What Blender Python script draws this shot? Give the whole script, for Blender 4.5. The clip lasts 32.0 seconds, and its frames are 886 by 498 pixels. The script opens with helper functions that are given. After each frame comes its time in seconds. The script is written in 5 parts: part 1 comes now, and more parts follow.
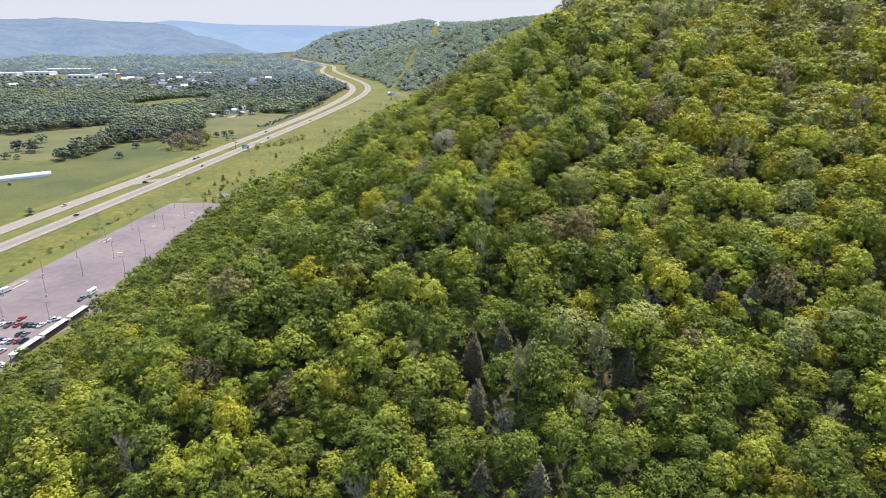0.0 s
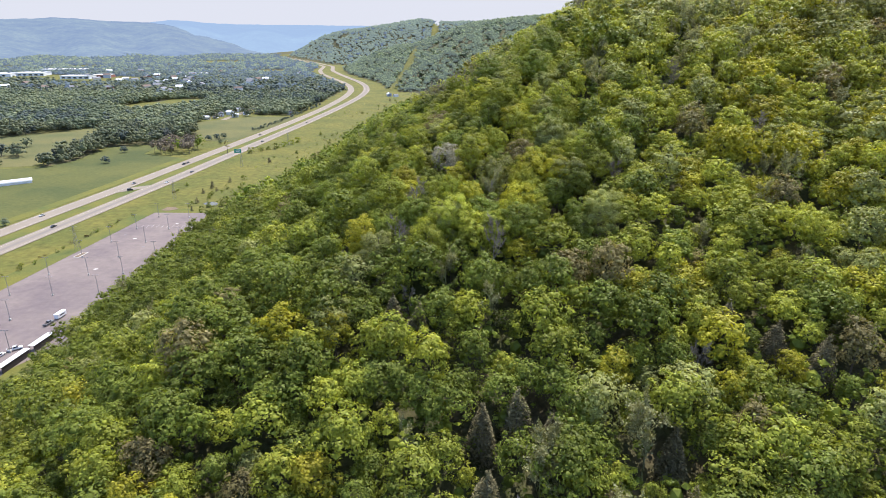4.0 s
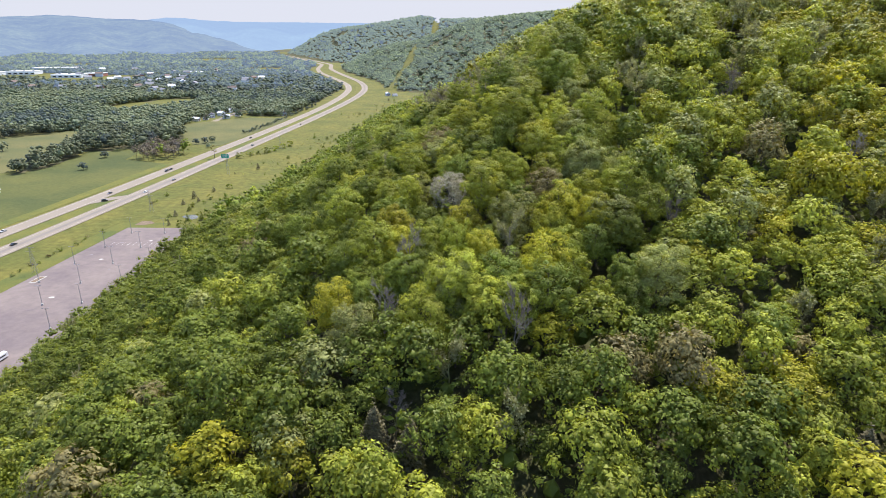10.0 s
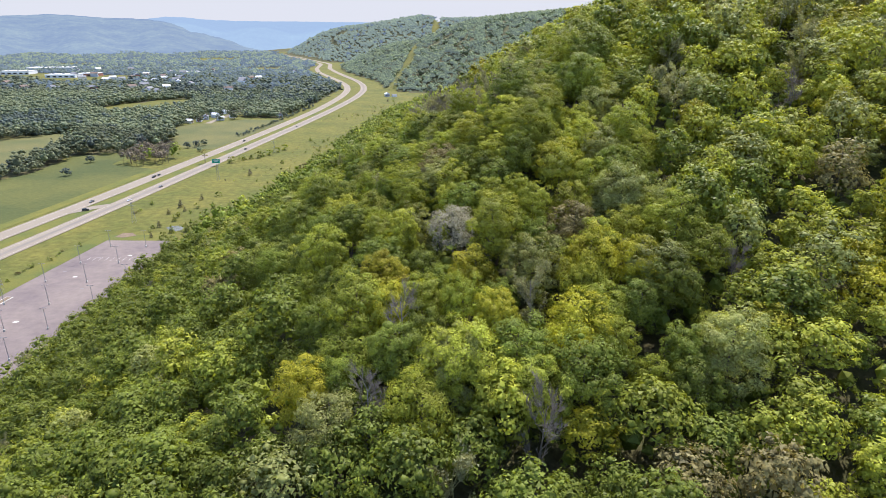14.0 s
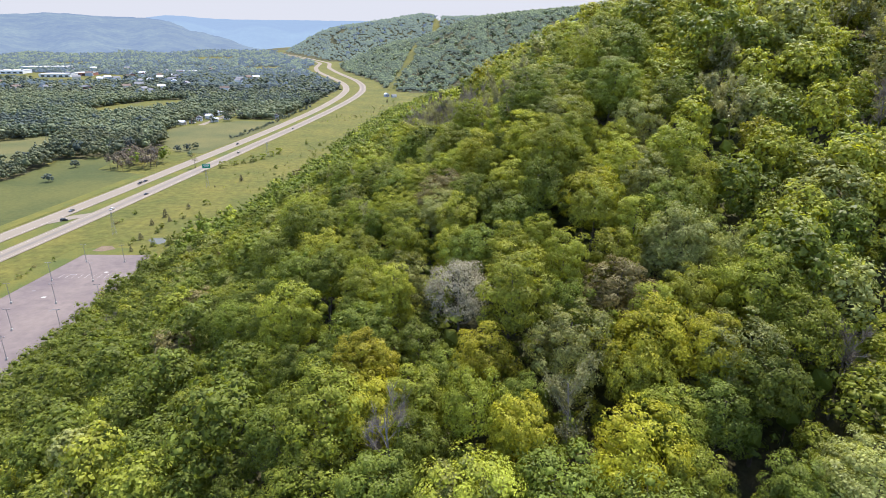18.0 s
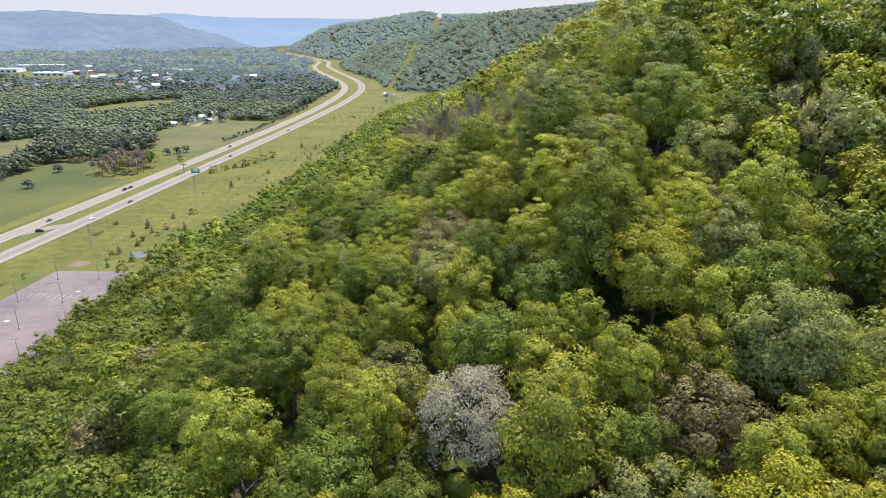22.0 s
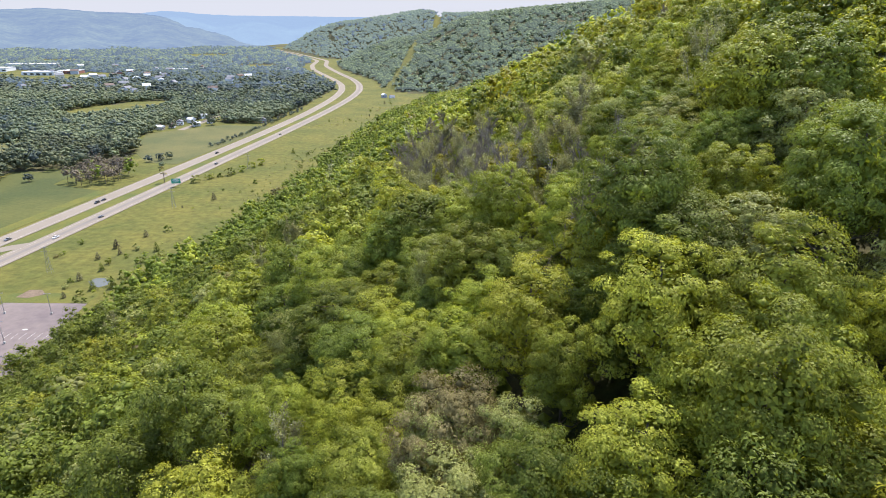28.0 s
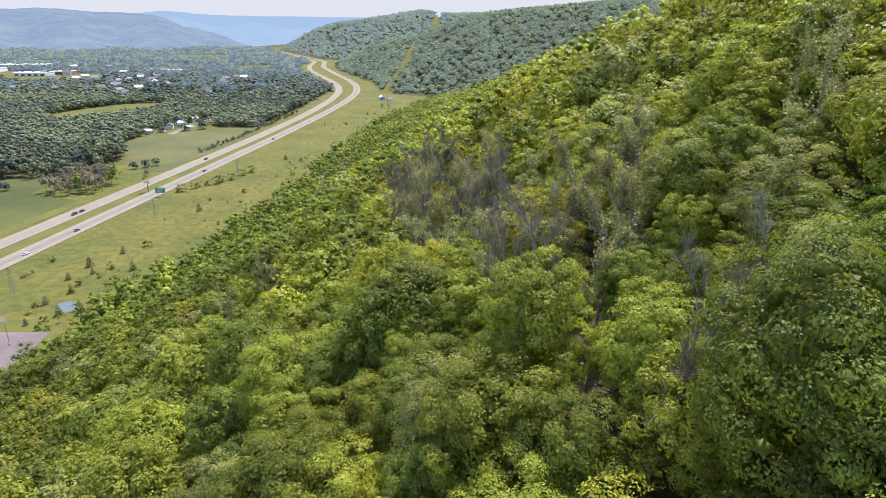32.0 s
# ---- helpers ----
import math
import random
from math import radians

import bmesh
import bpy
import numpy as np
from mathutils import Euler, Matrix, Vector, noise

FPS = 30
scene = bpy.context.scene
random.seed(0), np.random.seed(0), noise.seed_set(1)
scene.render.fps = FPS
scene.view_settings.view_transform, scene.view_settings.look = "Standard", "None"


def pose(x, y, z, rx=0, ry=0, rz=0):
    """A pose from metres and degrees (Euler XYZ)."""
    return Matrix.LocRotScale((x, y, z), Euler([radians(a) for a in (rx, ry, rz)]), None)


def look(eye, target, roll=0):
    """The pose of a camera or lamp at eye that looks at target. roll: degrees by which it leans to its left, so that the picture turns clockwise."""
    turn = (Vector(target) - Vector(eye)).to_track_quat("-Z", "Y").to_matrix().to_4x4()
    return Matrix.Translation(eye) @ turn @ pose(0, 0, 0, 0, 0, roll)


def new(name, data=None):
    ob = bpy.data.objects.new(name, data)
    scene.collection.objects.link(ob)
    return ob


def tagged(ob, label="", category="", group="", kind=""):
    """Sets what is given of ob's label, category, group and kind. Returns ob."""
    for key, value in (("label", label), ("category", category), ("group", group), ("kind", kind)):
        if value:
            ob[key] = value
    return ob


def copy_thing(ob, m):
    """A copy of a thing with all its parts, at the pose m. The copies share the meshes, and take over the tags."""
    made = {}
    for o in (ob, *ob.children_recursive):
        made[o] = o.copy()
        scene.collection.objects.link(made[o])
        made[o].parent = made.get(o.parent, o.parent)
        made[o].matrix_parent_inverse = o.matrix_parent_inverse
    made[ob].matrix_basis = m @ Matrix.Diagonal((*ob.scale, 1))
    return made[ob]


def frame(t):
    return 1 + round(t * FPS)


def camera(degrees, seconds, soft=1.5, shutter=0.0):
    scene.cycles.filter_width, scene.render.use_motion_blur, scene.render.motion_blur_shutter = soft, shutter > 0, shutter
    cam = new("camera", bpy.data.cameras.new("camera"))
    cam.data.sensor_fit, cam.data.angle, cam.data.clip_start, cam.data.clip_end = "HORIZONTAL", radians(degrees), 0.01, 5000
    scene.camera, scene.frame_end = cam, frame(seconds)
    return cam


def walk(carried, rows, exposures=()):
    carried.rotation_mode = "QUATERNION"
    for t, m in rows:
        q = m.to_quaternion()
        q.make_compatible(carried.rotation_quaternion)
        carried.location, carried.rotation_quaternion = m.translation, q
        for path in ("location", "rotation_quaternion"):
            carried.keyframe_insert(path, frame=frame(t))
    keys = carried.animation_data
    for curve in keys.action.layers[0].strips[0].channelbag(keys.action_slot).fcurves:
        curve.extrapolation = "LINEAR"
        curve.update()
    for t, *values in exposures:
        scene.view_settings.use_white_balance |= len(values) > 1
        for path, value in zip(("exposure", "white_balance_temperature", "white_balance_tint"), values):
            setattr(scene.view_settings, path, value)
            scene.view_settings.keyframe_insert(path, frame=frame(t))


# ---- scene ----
# ------------------------------------------------------------------ camera
cam = camera(73.7, 32.0, soft=0.55)
PATH = [
    (0, pose(0.006, -0.001, 102.028, 69.921, 0, -0.091) @ pose(0, 0, 0, 0, 0, 0.51)),
    (1, pose(-0.025, 5.433, 101.999, 69.962, 0, -0.090) @ pose(0, 0, 0, 0, 0, 0.50)),
    (2, pose(-0.058, 10.870, 101.971, 69.961, 0, -0.089) @ pose(0, 0, 0, 0, 0, 0.48)),
    (3, pose(-0.092, 16.311, 101.945, 69.934, 0, -0.087) @ pose(0, 0, 0, 0, 0, 0.47)),
    (4.5, pose(-0.148, 24.481, 101.910, 69.870, 0, -0.084) @ pose(0, 0, 0, 0, 0, 0.46)),
    (6, pose(-0.208, 32.661, 101.879, 69.801, 0, -0.078) @ pose(0, 0, 0, 0, 0, 0.45)),
    (7, pose(-0.250, 38.121, 101.862, 69.760, 0, -0.073) @ pose(0, 0, 0, 0, 0, 0.44)),
    (8, pose(-0.294, 43.585, 101.846, 69.724, 0, -0.067) @ pose(0, 0, 0, 0, 0, 0.43)),
    (9, pose(-0.340, 49.055, 101.833, 69.695, 0, -0.060) @ pose(0, 0, 0, 0, 0, 0.43)),
    (10, pose(-0.388, 54.529, 101.822, 69.671, 0, -0.052) @ pose(0, 0, 0, 0, 0, 0.43)),
    (11, pose(-0.438, 60.009, 101.813, 69.652, 0, -0.043) @ pose(0, 0, 0, 0, 0, 0.42)),
    (12, pose(-0.490, 65.493, 101.807, 69.635, 0, -0.033) @ pose(0, 0, 0, 0, 0, 0.42)),
    (13, pose(-0.543, 70.983, 101.803, 69.618, 0, -0.022) @ pose(0, 0, 0, 0, 0, 0.42)),
    (14, pose(-0.599, 76.478, 101.802, 69.600, 0, -0.010) @ pose(0, 0, 0, 0, 0, 0.42)),
    (15.5, pose(-0.686, 84.729, 101.806, 69.568, 0, 0.009) @ pose(0, 0, 0, 0, 0, 0.43)),
    (17, pose(-0.777, 92.990, 101.816, 69.525, 0, 0.028) @ pose(0, 0, 0, 0, 0, 0.43)),
    (18, pose(-0.840, 98.504, 101.827, 69.491, 0, 0.041) @ pose(0, 0, 0, 0, 0, 0.44)),
    (19, pose(-0.905, 104.021, 101.840, 69.452, 0, 0.053) @ pose(0, 0, 0, 0, 0, 0.45)),
    (20, pose(-0.972, 109.543, 101.857, 69.410, 0, 0.064) @ pose(0, 0, 0, 0, 0, 0.46)),
    (21, pose(-1.041, 115.068, 101.876, 69.367, 0, 0.074) @ pose(0, 0, 0, 0, 0, 0.47)),
    (22, pose(-1.112, 120.597, 101.899, 69.324, 0, 0.082) @ pose(0, 0, 0, 0, 0, 0.48)),
    (23, pose(-1.184, 126.130, 101.926, 69.283, 0, 0.088) @ pose(0, 0, 0, 0, 0, 0.49)),
    (24, pose(-1.259, 131.665, 101.955, 69.248, 0, 0.091) @ pose(0, 0, 0, 0, 0, 0.50)),
    (25, pose(-1.335, 137.202, 101.988, 69.220, 0, 0.092) @ pose(0, 0, 0, 0, 0, 0.51)),
    (26.5, pose(-1.453, 145.513, 102.045, 69.194, 0, 0.085) @ pose(0, 0, 0, 0, 0, 0.54)),
    (28, pose(-1.576, 153.827, 102.109, 69.190, 0, 0.067) @ pose(0, 0, 0, 0, 0, 0.56)),
    (29, pose(-1.660, 159.371, 102.157, 69.198, 0, 0.048) @ pose(0, 0, 0, 0, 0, 0.58)),
    (30, pose(-1.746, 164.915, 102.208, 69.211, 0, 0.023) @ pose(0, 0, 0, 0, 0, 0.60)),
    (31, pose(-1.833, 170.459, 102.264, 69.223, 0, -0.010) @ pose(0, 0, 0, 0, 0, 0.62)),
    (32, pose(-1.923, 176.003, 102.323, 69.225, 0, -0.050) @ pose(0, 0, 0, 0, 0, 0.64)),
]
walk(cam, PATH)

# ------------------------------------------------------------------ light
SUN_DIR = Vector((0.20, 0.55, 1.0)).normalized()
sun = new("sun", bpy.data.lights.new("sun", "SUN"))
sun.data.energy, sun.data.angle, sun.data.color = 3.8, radians(0.53), (1.0, 0.955, 0.895)
sun.matrix_world = look(SUN_DIR * 300, (0, 0, 0))
world = bpy.data.worlds.new("world")
scene.world = world
world.use_nodes = True
wn = world.node_tree.nodes
sky = wn.new("ShaderNodeTexSky")
sky.sky_type, sky.sun_disc = "NISHITA", False
sky.sun_elevation = math.asin(SUN_DIR.z)
sky.sun_rotation = math.atan2(SUN_DIR.x, SUN_DIR.y)
sky.air_density, sky.dust_density, sky.ozone_density = 1.0, 0.9, 1.5
wn["Background"].inputs["Strength"].default_value = 0.172
cool = wn.new("ShaderNodeMix")
cool.data_type, cool.blend_type = "RGBA", "MULTIPLY"
cool.inputs["Factor"].default_value = 1.0
cool.inputs["B"].default_value = (1.0, 0.97, 1.06, 1)
world.node_tree.links.new(sky.outputs["Color"], cool.inputs["A"])
world.node_tree.links.new(cool.outputs["Result"], wn["Background"].inputs["Color"])
scene.view_settings.exposure = 1.18

# ------------------------------------------------------------------ materials


def material(name, base, rough=0.8, vary=0.25, scale=0.3, fine=6.0, bump=0.2, spec=0.2, metal=0.0, other=None):
    """A rough natural or painted surface: two scales of noise shift the base colour, a third gives relief."""
    m = bpy.data.materials.new(name)
    m.use_nodes = True
    n, l = m.node_tree.nodes, m.node_tree.links
    b = n["Principled BSDF"]
    b.inputs["Roughness"].default_value, b.inputs["Metallic"].default_value = rough, metal
    b.inputs["Specular IOR Level"].default_value = spec
    co = n.new("ShaderNodeTexCoord")
    big, small = n.new("ShaderNodeTexNoise"), n.new("ShaderNodeTexNoise")
    for tex, sc, det in ((big, scale, 5), (small, fine, 4)):
        tex.inputs["Scale"].default_value, tex.inputs["Detail"].default_value = sc, det
        tex.inputs["Roughness"].default_value = 0.62
        l.new(co.outputs["Object"], tex.inputs["Vector"])
    mix = n.new("ShaderNodeMix")
    mix.data_type = "RGBA"
    second = other or [c * (1 - vary) for c in base]
    mix.inputs["A"].default_value, mix.inputs["B"].default_value = (*base, 1), (*second, 1)
    ramp = n.new("ShaderNodeMapRange")
    ramp.inputs["From Min"].default_value, ramp.inputs["From Max"].default_value = 0.36, 0.64
    l.new(big.outputs["Fac"], ramp.inputs["Value"])
    l.new(ramp.outputs["Result"], mix.inputs["Factor"])
    gain = n.new("ShaderNodeMapRange")
    gain.inputs["From Min"].default_value, gain.inputs["From Max"].default_value = 0.25, 0.75
    gain.inputs["To Min"].default_value, gain.inputs["To Max"].default_value = 1 - vary, 1 + vary
    l.new(small.outputs["Fac"], gain.inputs["Value"])
    mul = n.new("ShaderNodeVectorMath")
    mul.operation = "SCALE"
    l.new(mix.outputs["Result"], mul.inputs[0])
    l.new(gain.outputs["Result"], mul.inputs["Scale"])
    l.new(mul.outputs["Vector"], b.inputs["Base Color"])
    if bump:
        bm_ = n.new("ShaderNodeBump")
        bm_.inputs["Strength"].default_value, bm_.inputs["Distance"].default_value = bump, 0.3 / fine
        l.new(small.outputs["Fac"], bm_.inputs["Height"])
        l.new(bm_.outputs["Normal"], b.inputs["Normal"])
    return m


def foliage(name, base, glow=None, through_light=0.40, vary=0.32, patch=0.26, spec=0.12):
    """Leaves: each leaf spray and each tree has its own shade; some light passes through."""
    m = bpy.data.materials.new(name)
    m.use_nodes = True
    n, l = m.node_tree.nodes, m.node_tree.links
    b = n["Principled BSDF"]
    b.inputs["Roughness"].default_value, b.inputs["Specular IOR Level"].default_value = 0.48, spec
    geo, info = n.new("ShaderNodeNewGeometry"), n.new("ShaderNodeObjectInfo")
    tex = n.new("ShaderNodeTexNoise")
    tex.inputs["Scale"].default_value, tex.inputs["Detail"].default_value = 0.11, 2
    l.new(geo.outputs["Position"], tex.inputs["Vector"])
    hsv = n.new("ShaderNodeHueSaturation")
    hsv.inputs["Color"].default_value = (*base, 1)
    hue = n.new("ShaderNodeMapRange")
    hue.inputs["To Min"].default_value, hue.inputs["To Max"].default_value = 0.494, 0.506
    l.new(info.outputs["Random"], hue.inputs["Value"])
    l.new(hue.outputs["Result"], hsv.inputs["Hue"])
    leaf, tree = n.new("ShaderNodeMapRange"), n.new("ShaderNodeMapRange")
    leaf.inputs["To Min"].default_value, leaf.inputs["To Max"].default_value = 1 - vary, 1 + vary
    tree.inputs["From Min"].default_value, tree.inputs["From Max"].default_value = 0.32, 0.68
    tree.inputs["To Min"].default_value, tree.inputs["To Max"].default_value = 1 - patch, 1 + patch
    l.new(geo.outputs["Random Per Island"], leaf.inputs["Value"])
    l.new(tex.outputs["Fac"], tree.inputs["Value"])
    own = n.new("ShaderNodeMapRange")
    own.inputs["To Min"].default_value, own.inputs["To Max"].default_value = 0.84, 1.16
    l.new(info.outputs["Random"], own.inputs["Value"])
    first = n.new("ShaderNodeMath")
    first.operation = "MULTIPLY"
    clump, tone, both = n.new("ShaderNodeTexNoise"), n.new("ShaderNodeMapRange"), n.new("ShaderNodeMath")
    clump.inputs["Scale"].default_value, clump.inputs["Detail"].default_value = 0.8, 2
    l.new(geo.outputs["Position"], clump.inputs["Vector"])
    tone.inputs["From Min"].default_value, tone.inputs["From Max"].default_value = 0.3, 0.7
    tone.inputs["To Min"].default_value, tone.inputs["To Max"].default_value = 0.82, 1.18
    l.new(clump.outputs["Fac"], tone.inputs["Value"])
    both.operation = "MULTIPLY"
    l.new(leaf.outputs["Result"], both.inputs[0])
    l.new(tone.outputs["Result"], both.inputs[1])
    l.new(both.outputs["Value"], first.inputs[0])
    l.new(own.outputs["Result"], first.inputs[1])
    mul = n.new("ShaderNodeMath")
    mul.operation = "MULTIPLY"
    l.new(first.outputs["Value"], mul.inputs[0])
    l.new(tree.outputs["Result"], mul.inputs[1])
    l.new(mul.outputs["Value"], hsv.inputs["Value"])
    l.new(hsv.outputs["Color"], b.inputs["Base Color"])
    tr, mix = n.new("ShaderNodeBsdfTranslucent"), n.new("ShaderNodeMixShader")
    tint = n.new("ShaderNodeMix")
    tint.data_type, tint.blend_type = "RGBA", "MULTIPLY"
    tint.inputs["Factor"].default_value = 1.0
    tint.inputs["B"].default_value = (*(glow or (1.32, 1.28, 0.5)), 1)
    l.new(hsv.outputs["Color"], tint.inputs["A"])
    l.new(tint.outputs["Result"], tr.inputs["Color"])
    mix.inputs["Fac"].default_value = through_light
    l.new(b.outputs["BSDF"], mix.inputs[1])
    l.new(tr.outputs["BSDF"], mix.inputs[2])
    l.new(mix.outputs["Shader"], n["Material Output"].inputs["Surface"])
    return m


LEAF = {
    "deep": foliage("leaf_deep_green", (0.142, 0.172, 0.029)),
    "mid": foliage("leaf_mid_green", (0.225, 0.248, 0.036)),
    "bright": foliage("leaf_bright_green", (0.287, 0.302, 0.042)),
    "yellow": foliage("leaf_yellow_green", (0.301, 0.282, 0.029), (1.3, 1.3, 0.5)),
    "grey": foliage("leaf_grey_green", (0.250, 0.262, 0.084)),
    "olive": foliage("leaf_olive_brown", (0.215, 0.185, 0.075), (1.15, 1.05, 0.6)),
    "sparse": foliage("leaf_budding", (0.254, 0.250, 0.119), (1.2, 1.15, 0.6), 0.30),
    "blossom": foliage("pale_blossom", (0.295, 0.272, 0.175), (1.1, 1.05, 0.9), 0.25),
    "pine": foliage("pine_needle", (0.132, 0.104, 0.070), (1.0, 1.0, 0.8), 0.10),
    "twig": foliage("grey_twig", (0.190, 0.165, 0.135), (1.0, 0.9, 0.8), 0.10),
    "needle": foliage("conifer_needle", (0.120, 0.104, 0.050), (1.0, 1.0, 0.6), 0.10),
    # Valley and hill leaves: base colours shifted to blue-grey to paint in haze.
    "valley": foliage("valley_leaf_haze_blue", (0.147, 0.171, 0.103), (1.1, 1.1, 0.9), 0.30, 0.14, 0.3, 0.06),
    "valley_light": foliage("valley_leaf_light_haze_blue", (0.184, 0.203, 0.113), (1.1, 1.1, 0.9), 0.30, 0.14, 0.3, 0.06),
    "valley_dark": foliage("valley_leaf_dark_haze_blue", (0.096, 0.119, 0.100), (1.1, 1.1, 0.9), 0.30, 0.14, 0.3, 0.06),
    "hill": foliage("hill_leaf_haze_blue", (0.252, 0.293, 0.161), (1.1, 1.1, 0.9), 0.30, 0.14, 0.3, 0.06),
}
BARK = material("bark", (0.13, 0.105, 0.085), 0.95, 0.3, 0.8, 9.0, 0.5)
PALE_BARK = material("pale_bark", (0.27, 0.24, 0.205), 0.95, 0.3, 0.8, 9.0, 0.5)
GRASS = material("grass", (0.114, 0.104, 0.022), 0.95, 0.36, 0.030, 0.25, 0.3, other=(0.074, 0.081, 0.017))
FLOOR = material("forest_floor", (0.080, 0.066, 0.034), 0.95, 0.5, 0.10, 1.2, 0.5, other=(0.050, 0.058, 0.018))
CROP = material("crop_field", (0.086, 0.088, 0.023), 0.95, 0.18, 0.016, 0.4, 0.2, other=(0.050, 0.062, 0.018))
HAY = material("hay_field", (0.110, 0.102, 0.036), 0.95, 0.20, 0.025, 0.7, 0.2, other=(0.072, 0.080, 0.029))
MOWN = material("mown_grass", (0.118, 0.110, 0.022), 0.95, 0.2, 0.05, 1.2, 0.2, other=(0.070, 0.086, 0.022))
CONCRETE = material("road_concrete", (0.206, 0.174, 0.136), 0.85, 0.08, 0.05, 1.5, 0.05)
ASPHALT = material("road_asphalt", (0.175, 0.16, 0.158), 0.85, 0.10, 0.06, 2.0, 0.05)
LOT = material("car_park_asphalt", (0.122, 0.098, 0.096), 0.85, 0.14, 0.035, 0.3, 0.05, other=(0.166, 0.134, 0.120))
PAINT = material("white_paint", (0.78, 0.77, 0.74), 0.6, 0.06, 0.4, 4.0, 0.0)
WORN = material("worn_concrete", (0.165, 0.145, 0.126), 0.85, 0.10, 0.06, 2.0, 0.05)
FADED = material("faded_paint", (0.40, 0.36, 0.31), 0.7, 0.15, 0.4, 4.0, 0.0)
STEEL = material("galvanised_steel", (0.30, 0.30, 0.30), 0.5, 0.1, 1.0, 8.0, 0.0, metal=0.6)

# ------------------------------------------------------------------ mesh tools


def mesh_from(name, verts, tris, mats, index=None, smooth=False):
    """A mesh from arrays of places and triangles, with a material number per triangle."""
    me = bpy.data.meshes.new(name)
    verts, tris = np.asarray(verts, np.float32), np.asarray(tris, np.int32)
    me.vertices.add(len(verts))
    me.vertices.foreach_set("co", verts.ravel())
    k = tris.shape[1]
    me.loops.add(tris.size)
    me.loops.foreach_set("vertex_index", tris.ravel())
    me.polygons.add(len(tris))
    me.polygons.foreach_set("loop_start", np.arange(0, tris.size, k, dtype=np.int32))
    for m in mats:
        me.materials.append(m)
    if index is not None:
        me.polygons.foreach_set("material_index", np.asarray(index, np.int32))
    me.polygons.foreach_set("use_smooth", np.full(len(tris), smooth))
    me.update(calc_edges=True)
    return me


def part(name, bm, mat, parent, label=""):
    """Links a bmesh as one mesh object under a thing or a part."""
    me = bpy.data.meshes.new(name)
    bm.normal_update()
    bm.to_mesh(me)
    bm.free()
    me.materials.append(mat)
    ob = new(name, me)
    ob.parent = parent
    return tagged(ob, label)


def block(bm, x0, x1, y0, y1, z0, z1, bevel=0.0):
    """A box with worn edges in bm."""
    made = bmesh.ops.create_cube(bm, size=1, matrix=Matrix.LocRotScale(((x0 + x1) / 2, (y0 + y1) / 2, (z0 + z1) / 2), None, (x1 - x0, y1 - y0, z1 - z0)))
    if bevel:
        edges = list({e for v in made["verts"] for e in v.link_edges})
        bmesh.ops.bevel(bm, geom=edges, offset=bevel, segments=1, affect="EDGES")
    return bm


def rod(bm, a, b, r0, r1=None, sides=6):
    """A tapered round bar from a to b."""
    a, b = Vector(a), Vector(b)
    turn = (b - a).to_track_quat("Z", "Y").to_matrix().to_4x4()
    bmesh.ops.create_cone(bm, cap_ends=True, segments=sides, radius1=r0, radius2=r0 if r1 is None else r1, depth=(b - a).length,
                          matrix=Matrix.Translation((a + b) / 2) @ turn)
    return bm


def thing(name, m, label, category, group="", kind=""):
    ob = new(name)
    ob.matrix_world = m
    ob.empty_display_size = 0.3
    return tagged(ob, label, category, group, kind)


# ------------------------------------------------------------------ the land


def smin(a, b, k):
    m = np.minimum(a, b)
    return m - k * np.log(np.exp(-(a - m) / k) + np.exp(-(b - m) / k))


def waves(x, y, scale, seed):
    """Smooth rolling relief between about -1 and 1."""
    r = np.random.RandomState(seed)
    out = 0
    for k in range(6):
        a, p, f = r.uniform(0, 6.28), r.uniform(0, 6.28), r.uniform(0.6, 1.7) / scale
        out = out + np.sin((x * np.cos(a) + y * np.sin(a)) * f + p)
    return out / 3.0


def foot(y):
    """Where the near hill meets the valley floor."""
    return np.interp(y, [-400, 150, 200, 240, 320, 360, 400, 525, 670, 834, 1000, 1200], [-112, -117, -120, -123, -122, -116, -104, -97, -90, -68, -30, 40])


def near_hill(x, y):
    u = np.maximum(x - foot(y), 0.0)
    steep = np.interp(y, [0, 270, 380, 480, 580, 680, 780, 880, 1000, 1100], [0.58, 0.58, 0.555, 0.535, 0.48, 0.42, 0.35, 0.27, 0.16, 0.05])
    flank = steep * u * (np.maximum(u, 1.0) / 140.0) ** 0.15
    spur = 35 + 0.40 * (y - 85) + 0.10 * x
    crest = np.interp(y, [0, 250, 300, 380, 480, 580, 700, 850, 1000, 1150], [125, 120, 104, 93, 85, 81, 67, 48, 20, 0])
    h = smin(smin(flank, spur, 3.0), crest, 5.0)
    h = h - 3.0 * np.clip((u - 60) / 80, 0, 1) + np.interp(y, [0, 205, 255, 300], [6.5, 6.0, 1.0, 0.0]) * np.clip(u / 25, 0, 1)
    return np.where(u > 0, np.maximum(h, 0.0), 0.0)


def far_foot(y):
    """Where the far hills meet the valley floor, beside the highway."""
    return np.interp(y, [1000, 1100, 1200, 1300, 1400, 1500, 1600, 1740, 1950, 2150, 2350, 2700, 3300, 5000], [60, -95, -112, -128, -165, -205, -240, -282, -318, -405, -497, -672, -850, -1200])


